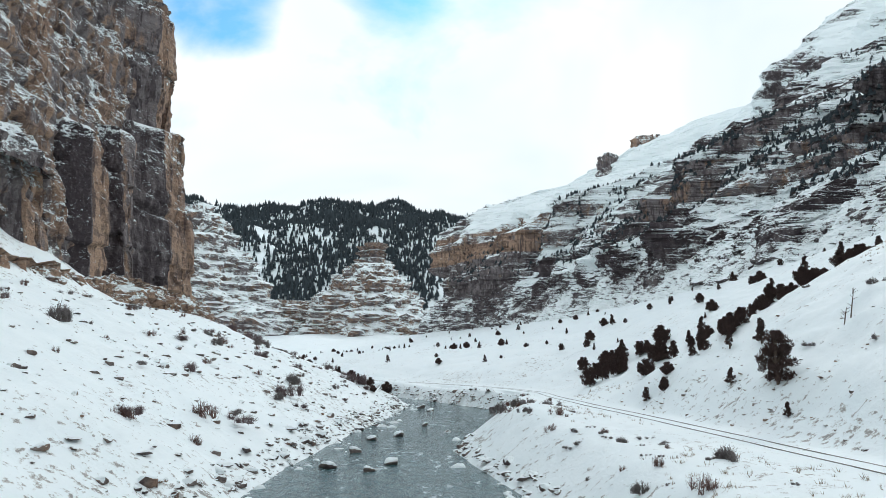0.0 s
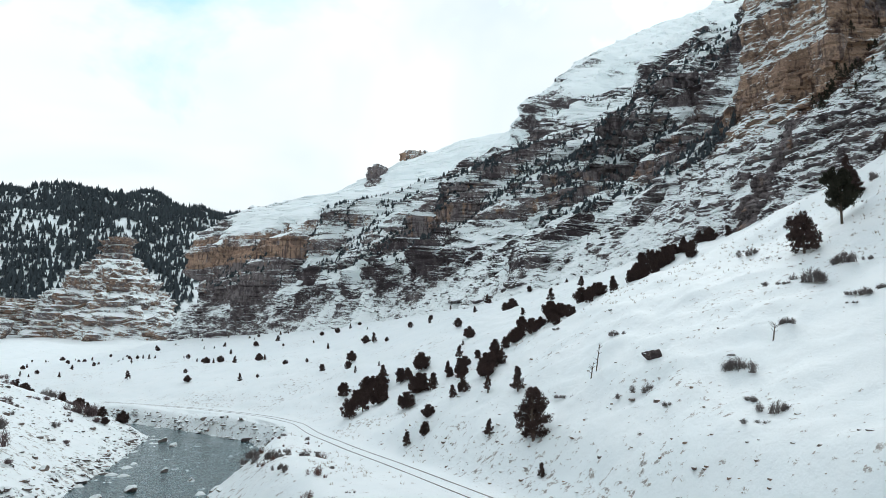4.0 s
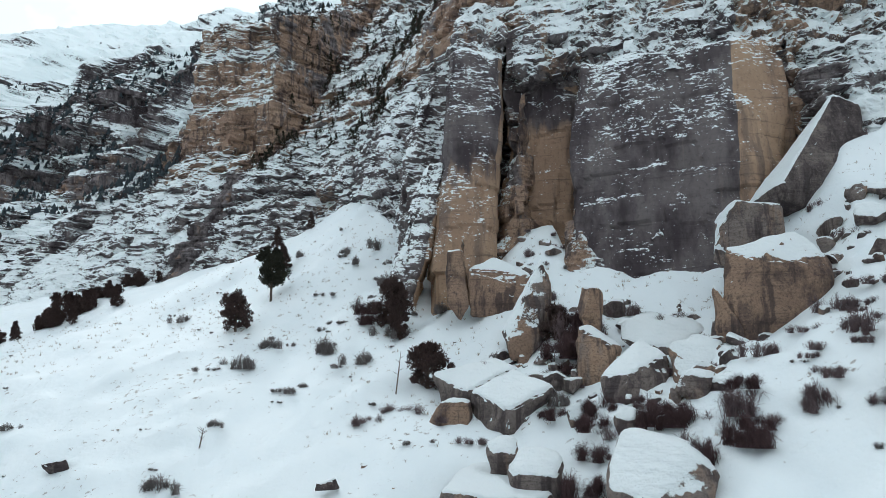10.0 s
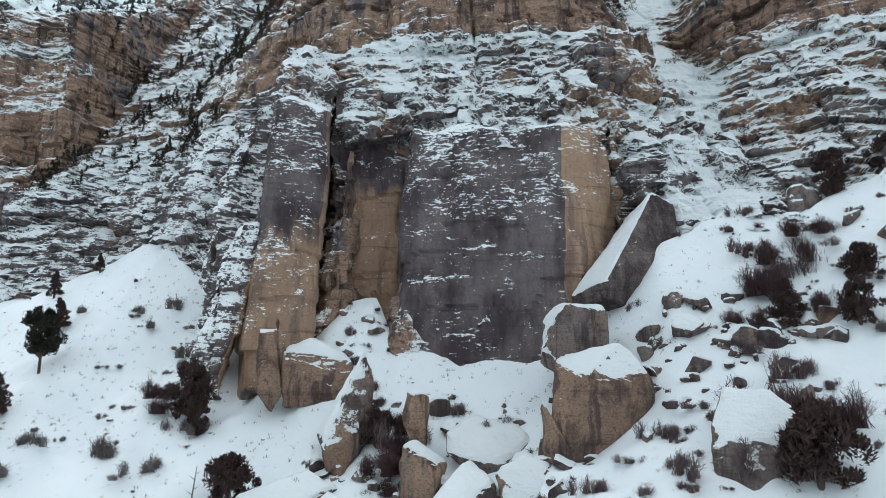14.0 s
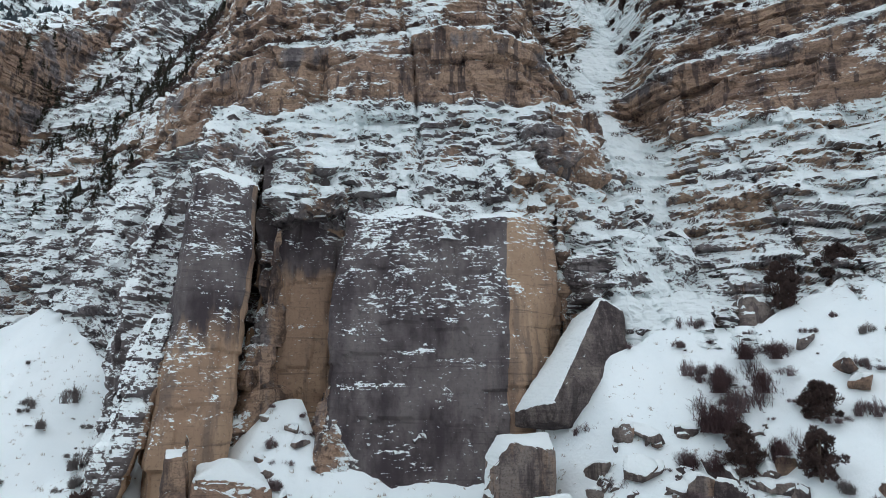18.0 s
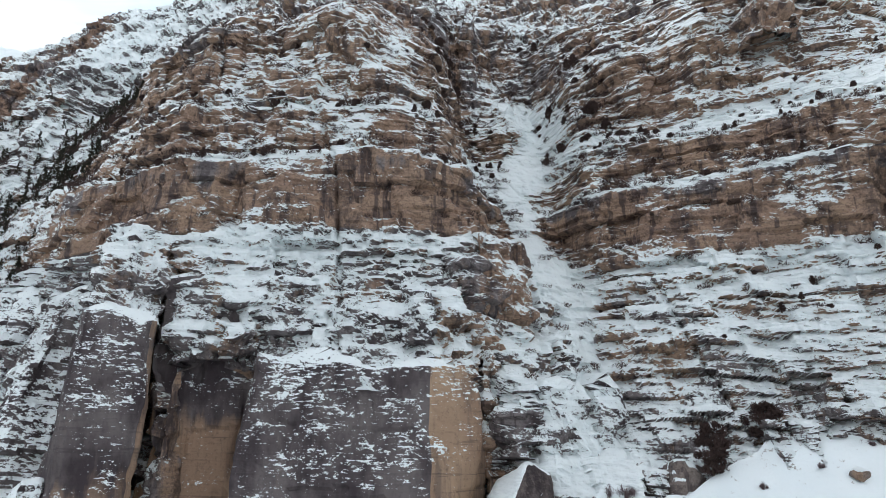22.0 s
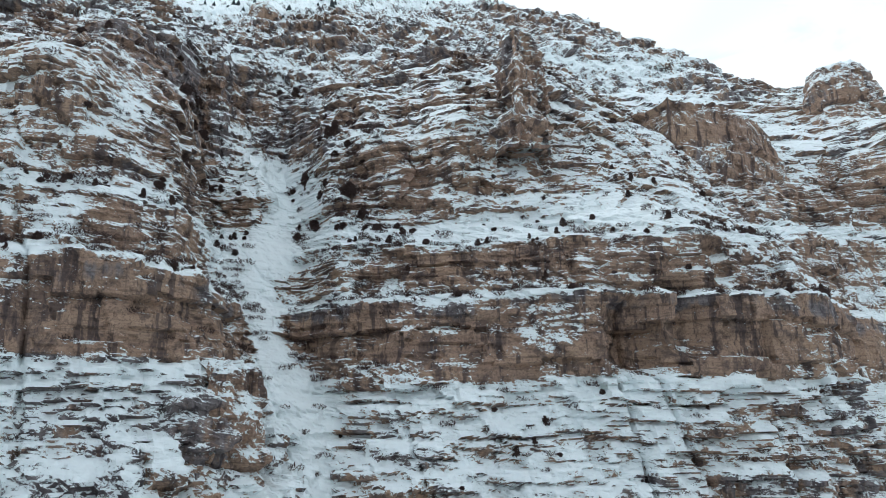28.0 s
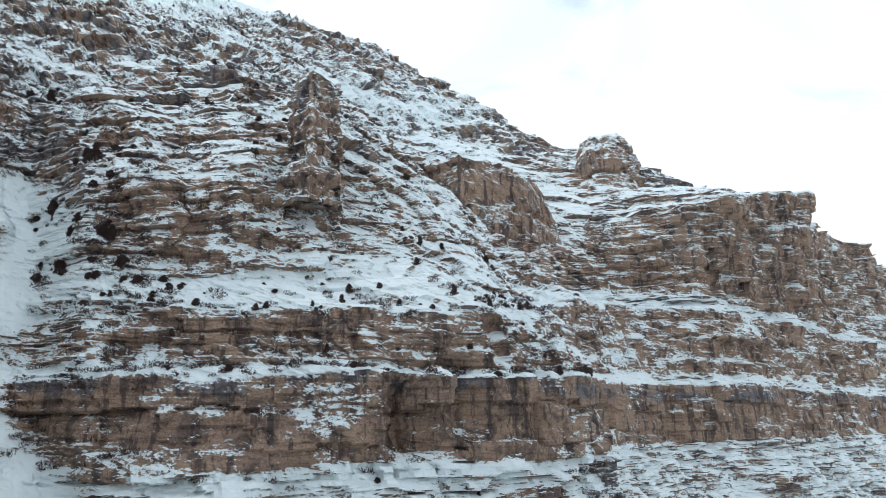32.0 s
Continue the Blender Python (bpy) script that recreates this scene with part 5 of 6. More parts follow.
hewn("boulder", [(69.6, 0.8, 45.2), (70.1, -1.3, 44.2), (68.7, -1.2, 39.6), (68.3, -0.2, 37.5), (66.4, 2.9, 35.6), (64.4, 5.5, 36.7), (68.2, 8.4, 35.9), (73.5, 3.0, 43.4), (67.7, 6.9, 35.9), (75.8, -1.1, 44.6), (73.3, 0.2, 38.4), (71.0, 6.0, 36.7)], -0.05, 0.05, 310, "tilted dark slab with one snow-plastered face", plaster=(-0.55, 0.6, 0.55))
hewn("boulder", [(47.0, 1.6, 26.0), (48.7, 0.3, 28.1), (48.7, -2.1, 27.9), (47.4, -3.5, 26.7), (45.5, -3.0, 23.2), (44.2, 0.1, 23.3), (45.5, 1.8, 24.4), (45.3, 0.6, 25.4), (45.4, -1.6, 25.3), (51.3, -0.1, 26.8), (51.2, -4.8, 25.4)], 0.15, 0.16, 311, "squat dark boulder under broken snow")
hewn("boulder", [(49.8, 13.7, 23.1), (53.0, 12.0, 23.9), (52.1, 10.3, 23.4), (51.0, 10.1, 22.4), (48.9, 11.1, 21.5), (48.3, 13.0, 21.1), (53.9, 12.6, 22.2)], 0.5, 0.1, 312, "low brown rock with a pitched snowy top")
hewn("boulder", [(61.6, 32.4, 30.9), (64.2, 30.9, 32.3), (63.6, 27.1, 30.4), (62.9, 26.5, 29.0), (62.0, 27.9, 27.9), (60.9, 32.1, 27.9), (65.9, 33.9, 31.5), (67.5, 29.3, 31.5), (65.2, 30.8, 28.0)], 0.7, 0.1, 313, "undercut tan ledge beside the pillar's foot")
boulder(70.6, -12.4, 43.0, (4.6, 5.0, 6.0), 0, 8, 0, 0.15, 114, 0.0, "dark boulder beside the snow gully", group=FALL)
boulder(54.6, 19.6, 25.4, (2.6, 2.8, 3.6), 30, 12, 0, 0.8, 115, 0.05, "small brown rock fin", group=FALL)
boulder(46.0, 27.6, 18.6, (2.2, 3.2, 2.0), 0, 0, 0, 0.9, 118, 0.0, "small tan rock on the slope", group=FALL, level=3)
boulder(35.6, 51.9, 15.6, (1.3, 2.6, 1.1), 30, 0, 0, -0.3, 119, -0.2, "dark flat stone on the open snow", group=FALL, level=3)
boulder(33.6, 27.6, 12.6, (1.1, 1.6, 0.8), 10, 0, 0, -0.2, 120, -0.1, "dark stone on the open snow", group=FALL, level=3)
boulder(38.2, 31.6, 15.2, (1.1, 1.8, 0.8), 70, 0, 0, -0.2, 121, -0.1, "dark stone on the open snow", group=FALL, level=3)
rng = np.random.default_rng(7)
for k in range(210):
    y = rng.uniform(-8, 27)
    x = rng.uniform(42, 63) if k % 3 else rng.uniform(38, 52)
    if x < 51 and y < 9:
        x, y = 52 + 0.8 * (x - 38), rng.uniform(-9, 5)
    elif x < 45 and y > 15:
        x += 8
    s = 0.45 + 1.5 * rng.uniform(0, 1) ** 2.2
    boulder(x, y, east(x, y) - s * 0.08, (s * rng.uniform(0.8, 1.3), s * rng.uniform(0.9, 1.6), s * rng.uniform(0.6, 1.0)), rng.uniform(0, 180), rng.uniform(-20, 20), rng.uniform(-20, 20),
            rng.uniform(-0.3, 0.6), 200 + k, rng.uniform(0.05, 0.4), "angular stone among the fallen blocks, snow on top", "rock", 3, 8, 0.5, "rubble below the wall")
for k in range(34):
    y = rng.uniform(-70, -8)
    x = rng.uniform(44, 66)
    s = rng.uniform(0.6, 1.9)
    boulder(x, y, east(x, y) + s * 0.1, (s, s * rng.uniform(0.9, 1.6), s * 0.8), rng.uniform(0, 180), rng.uniform(-20, 20), 0, rng.uniform(0.2, 1.0), 400 + k, 0.1,
            "angular stone on the snow slope", "rock", 3, 8, 0.5, "stones on the upper slope")


# ---- plants ----
def part(name, mesh, parent, label=""):
    ob = new(name, mesh)
    ob.parent = parent
    return tagged(ob, label)


def tube(path, radii, sides=6):
    path = np.array(path, float)
    V, F = [], []
    for k, (p, r) in enumerate(zip(path, radii)):
        d = path[min(k + 1, len(path) - 1)] - path[max(k - 1, 0)]
        d /= max(np.linalg.norm(d), 1e-6)
        a = np.cross(d, (0.3, 0.9, 0.1))
        a /= np.linalg.norm(a)
        b = np.cross(d, a)
        for s in range(sides):
            t = 2 * math.pi * s / sides
            V.append(p + r * (math.cos(t) * a + math.sin(t) * b))
        if k:
            o = (k - 1) * sides
            F += [[o + s, o + (s + 1) % sides, o + sides + (s + 1) % sides, o + sides + s] for s in range(sides)]
    return V, F


def join(pieces):
    V, F = [], []
    for v, f in pieces:
        o = len(V)
        V += list(v)
        F += [[i + o for i in q] for q in f]
    return V, F


def leaves(centres, radii, per, size, rng, flat=0.7):
    """Small upward sprays in clumps, thinning to the outside."""
    c, r = np.repeat(np.array(centres, float), per, 0), np.repeat(np.array(radii, float), per)
    n = len(c)
    d = rng.normal(size=(n, 3))
    d *= (r * rng.uniform(0.25, 1.0, n) ** 0.6 / np.linalg.norm(d, axis=1))[:, None]
    d[:, 2] *= flat
    a = d / np.maximum(np.linalg.norm(d, axis=1), 1e-6)[:, None] + np.array([0, 0, 0.9]) + 0.6 * rng.normal(size=(n, 3))
    b = rng.normal(size=(n, 3))
    a *= (size * rng.uniform(0.6, 1.4, n) / np.linalg.norm(a, axis=1))[:, None]
    b *= (size * rng.uniform(0.22, 0.45, n) / np.linalg.norm(b, axis=1))[:, None]
    p = c + d
    V = np.stack([p - a, p + b, p + a, p - b], 1).reshape(-1, 3)
    return list(V), np.arange(4 * n).reshape(-1, 4).tolist()


def juniper(seed, tall=4.0, wide=3.4, open_foot=0.0, kind="round"):
    """A tree with its foot at the origin: trunk with limbs, and a clumped crown."""
    rng = np.random.default_rng(seed)
    tree = new("pine_tree" if kind == "pine" else "ledge_juniper" if tall < 2.5 else "juniper")
    bits = [tube([(0, 0, -0.5), (0.05, 0, tall * 0.3), (0.12, 0.06, tall * 0.6), (0.1, 0.1, tall * 0.92)], (0.17, 0.13, 0.08, 0.02))]
    centres, radii = [], []
    lobes = rng.uniform(0, 1, (5, 4))
    n = 60
    for k in range(n):
        u = rng.uniform(open_foot, 1) if kind == "pine" else rng.uniform(0.06, 1) ** 0.9
        if kind == "round":
            prof = math.sin(math.pi * (0.12 + 0.80 * u)) ** 0.7
        elif kind == "cone":
            prof = (1 - u) ** 0.8 + 0.12
        else:
            prof = math.sin(math.pi * (0.1 + 0.85 * (u - open_foot) / (1 - open_foot))) ** 0.6
        a = rng.uniform(0, 6.28)
        r = wide / 2 * prof * rng.uniform(0.15, 1.0) ** 0.7 * 0.92 * (0.72 + 0.5 * lobes[int(a / 6.2832 * 5) % 5, int(u * 3.99)])
        c = (r * math.cos(a) * 1.08, r * math.sin(a) * 0.94, tall * (0.06 + 0.9 * u) * rng.uniform(0.9, 1.07))
        centres.append(c)
        radii.append(rng.uniform(0.26, 0.52) * (wide / 3.2) * (0.6 + 0.5 * prof))
        if k % 3 == 0:
            bits.append(tube([(0.05, 0, c[2] * 0.6), (c[0] * 0.5, c[1] * 0.5, c[2] * 0.85), c], (0.06, 0.04, 0.015), 4))
    part("trunk", soup("trunk", *join(bits), bark_mat), tree, "grey-brown bark")
    part("crown", soup("crown", *leaves(centres, radii, 120, 0.15 * wide / 3.2, rng, 0.95), pine_mat if kind == "pine" else juniper_mat), tree)
    return tree


def spruce(seed, tall=6.0, wide=2.2):
    rng = np.random.default_rng(seed)
    tree = new("conifer")
    part("trunk", soup("trunk", *tube([(0, 0, -0.5), (0, 0, tall * 0.5), (0, 0, tall * 0.96)], (0.12, 0.08, 0.01)), bark_mat), tree)
    centres, radii = [], []
    for k in range(30):
        u = (k + rng.uniform(0, 1)) / 30
        a, r = rng.uniform(0, 6.28), wide / 2 * (1 - u) * rng.uniform(0.5, 1.0)
        centres.append((r * math.cos(a), r * math.sin(a), tall * (0.1 + 0.9 * u) - 0.1 * r))
        radii.append(0.18 + 0.26 * (1 - u))
    part("crown", soup("crown", *leaves(centres, radii, 30, 0.2, rng, 0.55), pine_mat), tree)
    return tree


def bush(seed, tall=0.9, wide=1.4, twigs=90, material=None, name="sagebrush"):
    """A leafless shrub: several ragged clumps of twigs, uneven in height and reach."""
    rng = np.random.default_rng(seed)
    V, F = [], []
    heads = [(rng.normal() * 0.30 * wide, rng.normal() * 0.17 * wide, rng.uniform(0.45, 1.0)) for _ in range(6)]
    for k in range(twigs):
        hx, hy, big = heads[k % len(heads)]
        a, lean = rng.uniform(0, 6.28), rng.uniform(0.1, 1.0) ** 0.8
        reach = 0.24 * wide * big * lean
        foot = np.array([hx + rng.normal() * 0.05 * wide, hy + rng.normal() * 0.05 * wide, -0.1])
        tip = np.array([hx + math.cos(a) * reach, hy + math.sin(a) * reach, tall * big * rng.uniform(0.45, 1.0) * (1 - 0.45 * lean)])
        mid = foot * 0.45 + tip * 0.55 + rng.normal(size=3) * 0.05 * tall
        side = np.array([-math.sin(a), math.cos(a), 0.3]) * 0.015
        for p, q, w in ((foot, mid, 1.4), (mid, tip, 0.9)):
            o = len(V)
            V += [p - side * w, p + side * w, q + side * w * 0.6, q - side * w * 0.6]
            F.append([o, o + 1, o + 2, o + 3])
        for _ in range(6):
            q = mid + (tip - mid) * rng.uniform(0, 1)
            e = q + rng.normal(size=3) * np.array([0.06, 0.06, 0.045]) * wide
            o = len(V)
            V += [q - side * 0.7, q + side * 0.7, e]
            F.append([o, o + 1, o + 2])
    return new(name, soup(name, V, F, material or twig_mat))


def stand(x, y, z, turn=0.0, size=1.0, squash=1.0):
    return pose(x, y, z, 0, 0, turn) @ Matrix.Diagonal((size, size, size * squash, 1))


class Kind:
    """A few plants of a kind, each set out once and then copied."""

    def __init__(self, makers, label, category, group):
        self.makers, self.made, self.tags, self.k = makers, {}, (label, category, group), 0

    def put(self, x, y, z, size=1.0, squash=1.0, label=""):
        v = self.k % len(self.makers)
        m = stand(x, y, z, (self.k * 137.5) % 360, size, squash)
        self.k += 1
        if v in self.made:
            ob = copy_thing(self.made[v], m)
        else:
            ob = self.made[v] = self.makers[v]()
            ob.matrix_basis = m
        lab, cat, grp = self.tags
        tagged(ob, label or lab, cat, grp)
        return ob


def lazy(fn, *a, **kw):
    return lambda: fn(*a, **kw)


near_jun = Kind([lazy(juniper, 501), lazy(juniper, 502, 4.2, 3.0), lazy(juniper, 503, 3.6, 3.8)], "dark rounded juniper standing on the snow slope", "tree", "junipers on the slope")
cone_jun = Kind([lazy(juniper, 505, 4.0, 2.4, 0, "cone"), lazy(juniper, 506, 4.0, 2.0, 0, "cone")], "dark pointed juniper standing on the snow slope", "tree", "junipers on the slope")
pines = Kind([lazy(juniper, 510, 6.0, 4.2, 0.32, "pine")], "open-crowned pine with a bare trunk on the snow slope", "tree", "")
draw_jun = Kind([lazy(juniper, 521, 5.0, 4.6), lazy(juniper, 522, 6.0, 4.0, 0, "cone"), lazy(juniper, 523, 4.6, 5.2)], "dark juniper in the draw above the railway", "tree", "junipers in the draw")
ledge_jun = Kind([lazy(juniper, 531, 1.5, 1.8), lazy(juniper, 532, 1.2, 2.0), lazy(juniper, 533, 1.9, 1.4, 0, "cone")], "small dark juniper on a cliff ledge", "shrub", "ledge junipers")
slope_fir = Kind([lazy(spruce, 541, 4.4, 3.0), lazy(spruce, 542, 4.0, 2.6), lazy(spruce, 543, 5.2, 2.8)], "dark conifer on the steep forested slope", "tree", "conifers on the steep slope")
sage = Kind([lazy(bush, 551, 0.9, 2.4, 260), lazy(bush, 552, 0.75, 3.0, 280), lazy(bush, 553, 1.1, 2.1, 240)], "leafless grey sagebrush in the snow", "shrub", "sagebrush on the slopes")
willow = Kind([lazy(bush, 561, 1.5, 1.9, 110, willow_mat, "willow_bush"), lazy(bush, 562, 1.3, 2.4, 110, willow_mat, "willow_bush")], "bare reddish willow bush in the snow", "shrub", "willow bushes")

pines.put(64.4, 57.5, east(64.4, 57.5), 1.0)
for x, y, s in ((57.4, 56.2, 1.0), (25.7, 54.0, 0.95), (51.3, 31.7, 0.95), (59.6, 39.4, 1.15), (58.2, 37.8, 0.8), (44.4, -3.0, 1.2), (56.0, 22.8, 0.7), (58.4, -6.4, 0.9), (60.0, -12.4, 0.8), (56.4, -10.4, 0.8), (70.0, -14.6, 1.1), (72, -20.5, 0.9)):
    near_jun.put(x, y, east(x, y) - 0.15, s)
for x, y, s in ((71.7, 61.6, 0.95), (79.0, 68.4, 0.9), (29.6, 64.9, 0.65), (28.9, 70.5, 0.55), (24.8, 60.7, 0.4), (84.2, 66.5, 0.8), (24.4, 50.2, 0.3)):
    cone_jun.put(x, y, east(x, y) - 0.1, s)
rng = np.random.default_rng(17)
DRAW_LOW = [(21.7, 105.4, 1, 0.3, 0.7), (24.3, 106.5, 1, 0.3, 0.8), (27.7, 111.4, 1, 0.4, 0.8), (27.5, 124, 3, 1.6, 0.9), (30.5, 125, 5, 2.5, 1.0), (33, 120, 8, 3.0, 1.05), (31.5, 101, 4, 1.5, 1.2), (28.4, 97, 1, 0.3, 0.8),
            (22.1, 73, 2, 0.6, 0.6), (24, 75, 1, 0.4, 0.6), (26.5, 75, 2, 0.8, 0.65), (32.4, 76.5, 4, 1.3, 0.8)]
DRAW_HIGH = [(36.8, 98, 5, 2.0, 0.9), (39.5, 97.5, 4, 1.5, 0.8), (46, 100.5, 5, 2.0, 0.9), (49.5, 100.5, 6, 2.2, 0.9), (53, 103, 6, 2.5, 0.9), (57, 104, 6, 2.5, 0.85), (64, 104.5, 8, 2.6, 0.9), (69, 102, 8, 2.6, 1.0), (74, 101, 7, 2.4, 1.0),
             (80, 102, 6, 2.5, 0.95), (86, 103, 5, 2.4, 0.9)]
for cx, cy, count, spread, big in DRAW_LOW + DRAW_HIGH:
    for k in range(count):
        x, y = cx + rng.normal() * spread * 0.8, cy + rng.normal() * spread
        draw_jun.put(x, y, east(x, y) - 0.2, big * rng.uniform(0.6, 0.98))
for k in range(110):
    y = rng.uniform(104, 420)
    f = rng.uniform(0.05, 0.98)
    x0, x1 = np.interp(y, [p[0] for p in CUT], [p[1] for p in CUT]), np.interp(y, [p[0] for p in TOE], [p[1] for p in TOE])
    x = x0 + (x1 - x0) * f
    (cone_jun if k % 3 == 0 else draw_jun).put(x, y, east(x, y) - 0.2, rng.uniform(0.3, 0.75))

# shrubs on the ledges, conifers on the steep slope, by where the rock lies flat
qn = normals(QE)
row_of = np.cumsum([0] + [c[1] for c in CLIFF[:-1]])


def ledge_places(r0, r1, y0, y1, count, flat, rng, clear=3.3):
    sub = QE[r0:r1]
    gully_line = np.abs(sub[..., 1] + 5 + (sub[..., 0] - 80) * 0.06)
    ok = np.argwhere((qn[r0:r1, :, 2] > flat) & ((gully_line > clear) | (sub[..., 2] > 106)) & (sub[..., 1] > y0) & (sub[..., 1] < y1))
    pick = ok[rng.choice(len(ok), min(count, len(ok)), replace=False)]
    return [sub[a, b] for a, b in pick]


for r0, r1, y0, y1, n, lo, hi in ((3, 4, -68, 60, 36, 0.4, 0.9), (5, 6, -66, 50, 92, 0.4, 0.95), (4, 5, -66, 50, 12, 0.4, 0.8), (6, 7, -66, 50, 34, 0.5, 1.0), (7, 8, -66, 40, 36, 0.5, 1.1), (8, 9, -130, 60, 26, 0.5, 1.0), (1, 2, -66, 2, 10, 0.4, 0.8)):
    for p in ledge_places(row_of[r0], row_of[r1], y0, y1, n, 0.35, rng):
        ledge_jun.put(p[0], p[1], p[2] - 0.15, rng.uniform(lo, hi))
for r0, r1, y0, y1, n in ((1, 3, 58, 98, 90), (3, 6, 54, 98, 96), (6, 8, 50, 104, 110)):
    for p in ledge_places(row_of[r0], row_of[r1], y0, y1, n, -0.1, rng):
        slope_fir.put(p[0], p[1], p[2] - 0.3, rng.uniform(0.5, 1.0))
for p in ledge_places(row_of[5], row_of[8], -18, -10, 36, 0.1, rng) + ledge_places(row_of[6], row_of[8], 2, 10, 24, 0.1, rng):
    ledge_jun.put(p[0], p[1], p[2] - 0.15, rng.uniform(0.8, 1.6))

for k in range(120):
    if k < 60:
        y, x = rng.uniform(18, 80), rng.uniform(24, 82)
        x = min(x, np.interp(y, [p[0] for p in TOE], [p[1] for p in TOE]) - 2)
    elif k < 85:
        y, x = rng.uniform(36, 66), rng.uniform(58, 76)
    else:
        y, x = rng.uniform(-30, 24), rng.uniform(36, 66)
    sage.put(x, y, east(x, y), 0.4 + 0.9 * rng.uniform(0, 1) ** 2)
brush = Kind([lazy(bush, 571, 1.1, 2.9, 320, brush_mat, "brushwood"), lazy(bush, 572, 0.95, 3.6, 340, brush_mat, "brushwood"), lazy(bush, 573, 1.4, 2.7, 320, brush_mat, "brushwood")], "leafless dark brushwood among the rocks", "shrub", "brushwood among the rocks")
for k in range(150):
    if k < 95:
        y, x = rng.uniform(-30, -1), rng.uniform(48, 71)
    else:
        y, x = rng.uniform(0, 28), rng.uniform(41, 62)
    brush.put(x, y, east(x, y), 0.35 + 0.8 * rng.uniform(0, 1) ** 1.6)
for x, y, s in ((50.2, 20.5, 1.3), (51.4, 21.6, 1.2), (47.8, 22.4, 1.0), (46.6, 15.9, 0.9), (45.0, 17.4, 1.0), (51.4, 3.1, 0.9), (49.1, -2.1, 0.9), (52.3, -3.8, 1.3), (54.0, -5.6, 1.3), (45.5, 5.3, 0.8), (44.1, 4.7, 0.8),
                (42.5, 1.1, 0.9), (49.0, 10.8, 1.1), (50.0, 13.2, 1.1), (65.3, 3.3, 0.8), (50.2, 23.2, 1.2), (60.5, -6.5, 1.6), (62.5, -8.0, 1.7), (58.2, -4.0, 1.3), (64.2, -10.5, 1.6), (38.6, 16.2, 1.1), (40.6, 14.6, 1.1)):
    brush.put(x, y, east(x, y), s)
thicket_mat = plain("thicket_twigs", (0.05, 0.028, 0.03), (0.135, 0.085, 0.085), 3.0, 0.9, island=True)
thicket = Kind([lazy(bush, 581, 2.4, 4.2, 900, thicket_mat, "thicket"), lazy(bush, 582, 1.9, 4.8, 900, thicket_mat, "thicket")], "dense dark-red leafless thicket among the fallen blocks", "shrub", "thickets among the fallen blocks")
for x, y, big in ((57.4, 22.0, 1.15), (55.8, 20.6, 0.9), (53.4, 21.6, 0.9), (52.0, 20.2, 0.7), (43.4, 12.8, 0.75), (44.2, 17.4, 0.75), (61.5, -6.4, 1.2), (59.6, -4.6, 1.0), (63.5, -8.2, 1.2), (50.6, -3.8, 0.9), (48.2, -4.8, 1.0), (60.4, 41.6, 0.9), (62.4, 43.4, 0.8), (46.4, 20.4, 0.6), (40.4, 11.0, 0.7), (65.4, -11.0, 1.1), (58.0, -9.5, 0.9), (42.5, 17.0, 0.75), (43.5, 14.3, 0.60), (44.3, 13.0, 0.60), (39.8, 17.0, 0.70), (44.6, 9.0, 0.60), (40.4, 8.7, 0.70), (41.5, 8.3, 0.60), (45.6, 17.3, 0.60)):
    thicket.put(x, y, east(x, y), big)
SLOPE_SAGE = [(60.2, 47.6, 1.3), (61.2, 46.6, 1.2), (55.0, 43.8, 1.2), (56, 43, 0.9), (49.6, 52.2, 1.1), (51.5, 50.5, 1.0), (47.5, 41.5, 1.4), (52.7, 40.3, 1.1), (53.6, 39.2, 0.9), (73.1, 53.6, 1.1), (72.8, 47.5, 1.2), (74.9, 50.3, 1.2),
              (78.4, 57.2, 1.1), (66.0, 51.5, 1.1), (55.6, 50.2, 0.9), (57, 51.4, 0.9), (70, 46.5, 1.1), (68.5, 44.6, 1.0), (66, 45.5, 1.2), (64, 44, 1.0)]
SLOPE_BRUSH = [(49.7, 5.2, 0.8), (47.4, 3.2, 0.8), (43.8, 4.7, 0.9), (43.4, 1.0, 0.8), (41.4, 1.6, 1.3), (41.6, 3.3, 1.0), (46.4, 5.5, 0.8), (42.4, 5.8, 0.7), (43.3, 12.6, 1.2), (44.1, 17.6, 1.2), (43.0, 9.3, 1.1), (44.7, 34.0, 1.2), (46.8, 32.0, 1.1),
               (50.4, -3.7, 1.5), (51.3, 1.8, 0.9), (56.9, -4.5, 1.6), (45.1, -2.6, 1.2), (55.5, 20.6, 1.4), (54.2, 21.2, 1.4), (57.0, 20.2, 1.2)]
APRON = [(66.5, 27.4, 0.9), (68.2, 28.6, 0.8), (70.4, 26.6, 0.9), (69.5, 25.6, 1.1), (64.6, 27.0, 0.8), (66.0, 29.8, 0.7), (71.6, 29.4, 0.7), (63.2, 25.2, 0.9), (61.6, 24.4, 0.8)]
for x, y, big in APRON:
    brush.put(x, y, east(x, y), big)
    boulder(x - 0.8, y + 0.7, east(x - 0.8, y + 0.7) - 0.1, (1.3 * big, 1.6 * big, 0.9 * big), 50 * x, 12, -8, 0.3, int(x * 10), 0.3, "dark stone on the snow below the alcove", "rock", 3, 8, 0.5, "stones below the alcove")
for x, y, big in SLOPE_SAGE:
    sage.put(x, y, east(x, y), 1.35 * big)
for x, y, big in SLOPE_BRUSH:
    brush.put(x, y, east(x, y), 1.3 * big)
for k in range(60):
    y = rng.uniform(30, 95)
    x = np.interp(y, [p[0] for p in BENCH], [p[1] for p in BENCH]) + rng.uniform(-3, 5)
    (sage if k % 3 else willow).put(x, y, east(x, y), rng.uniform(0.4, 1.0))
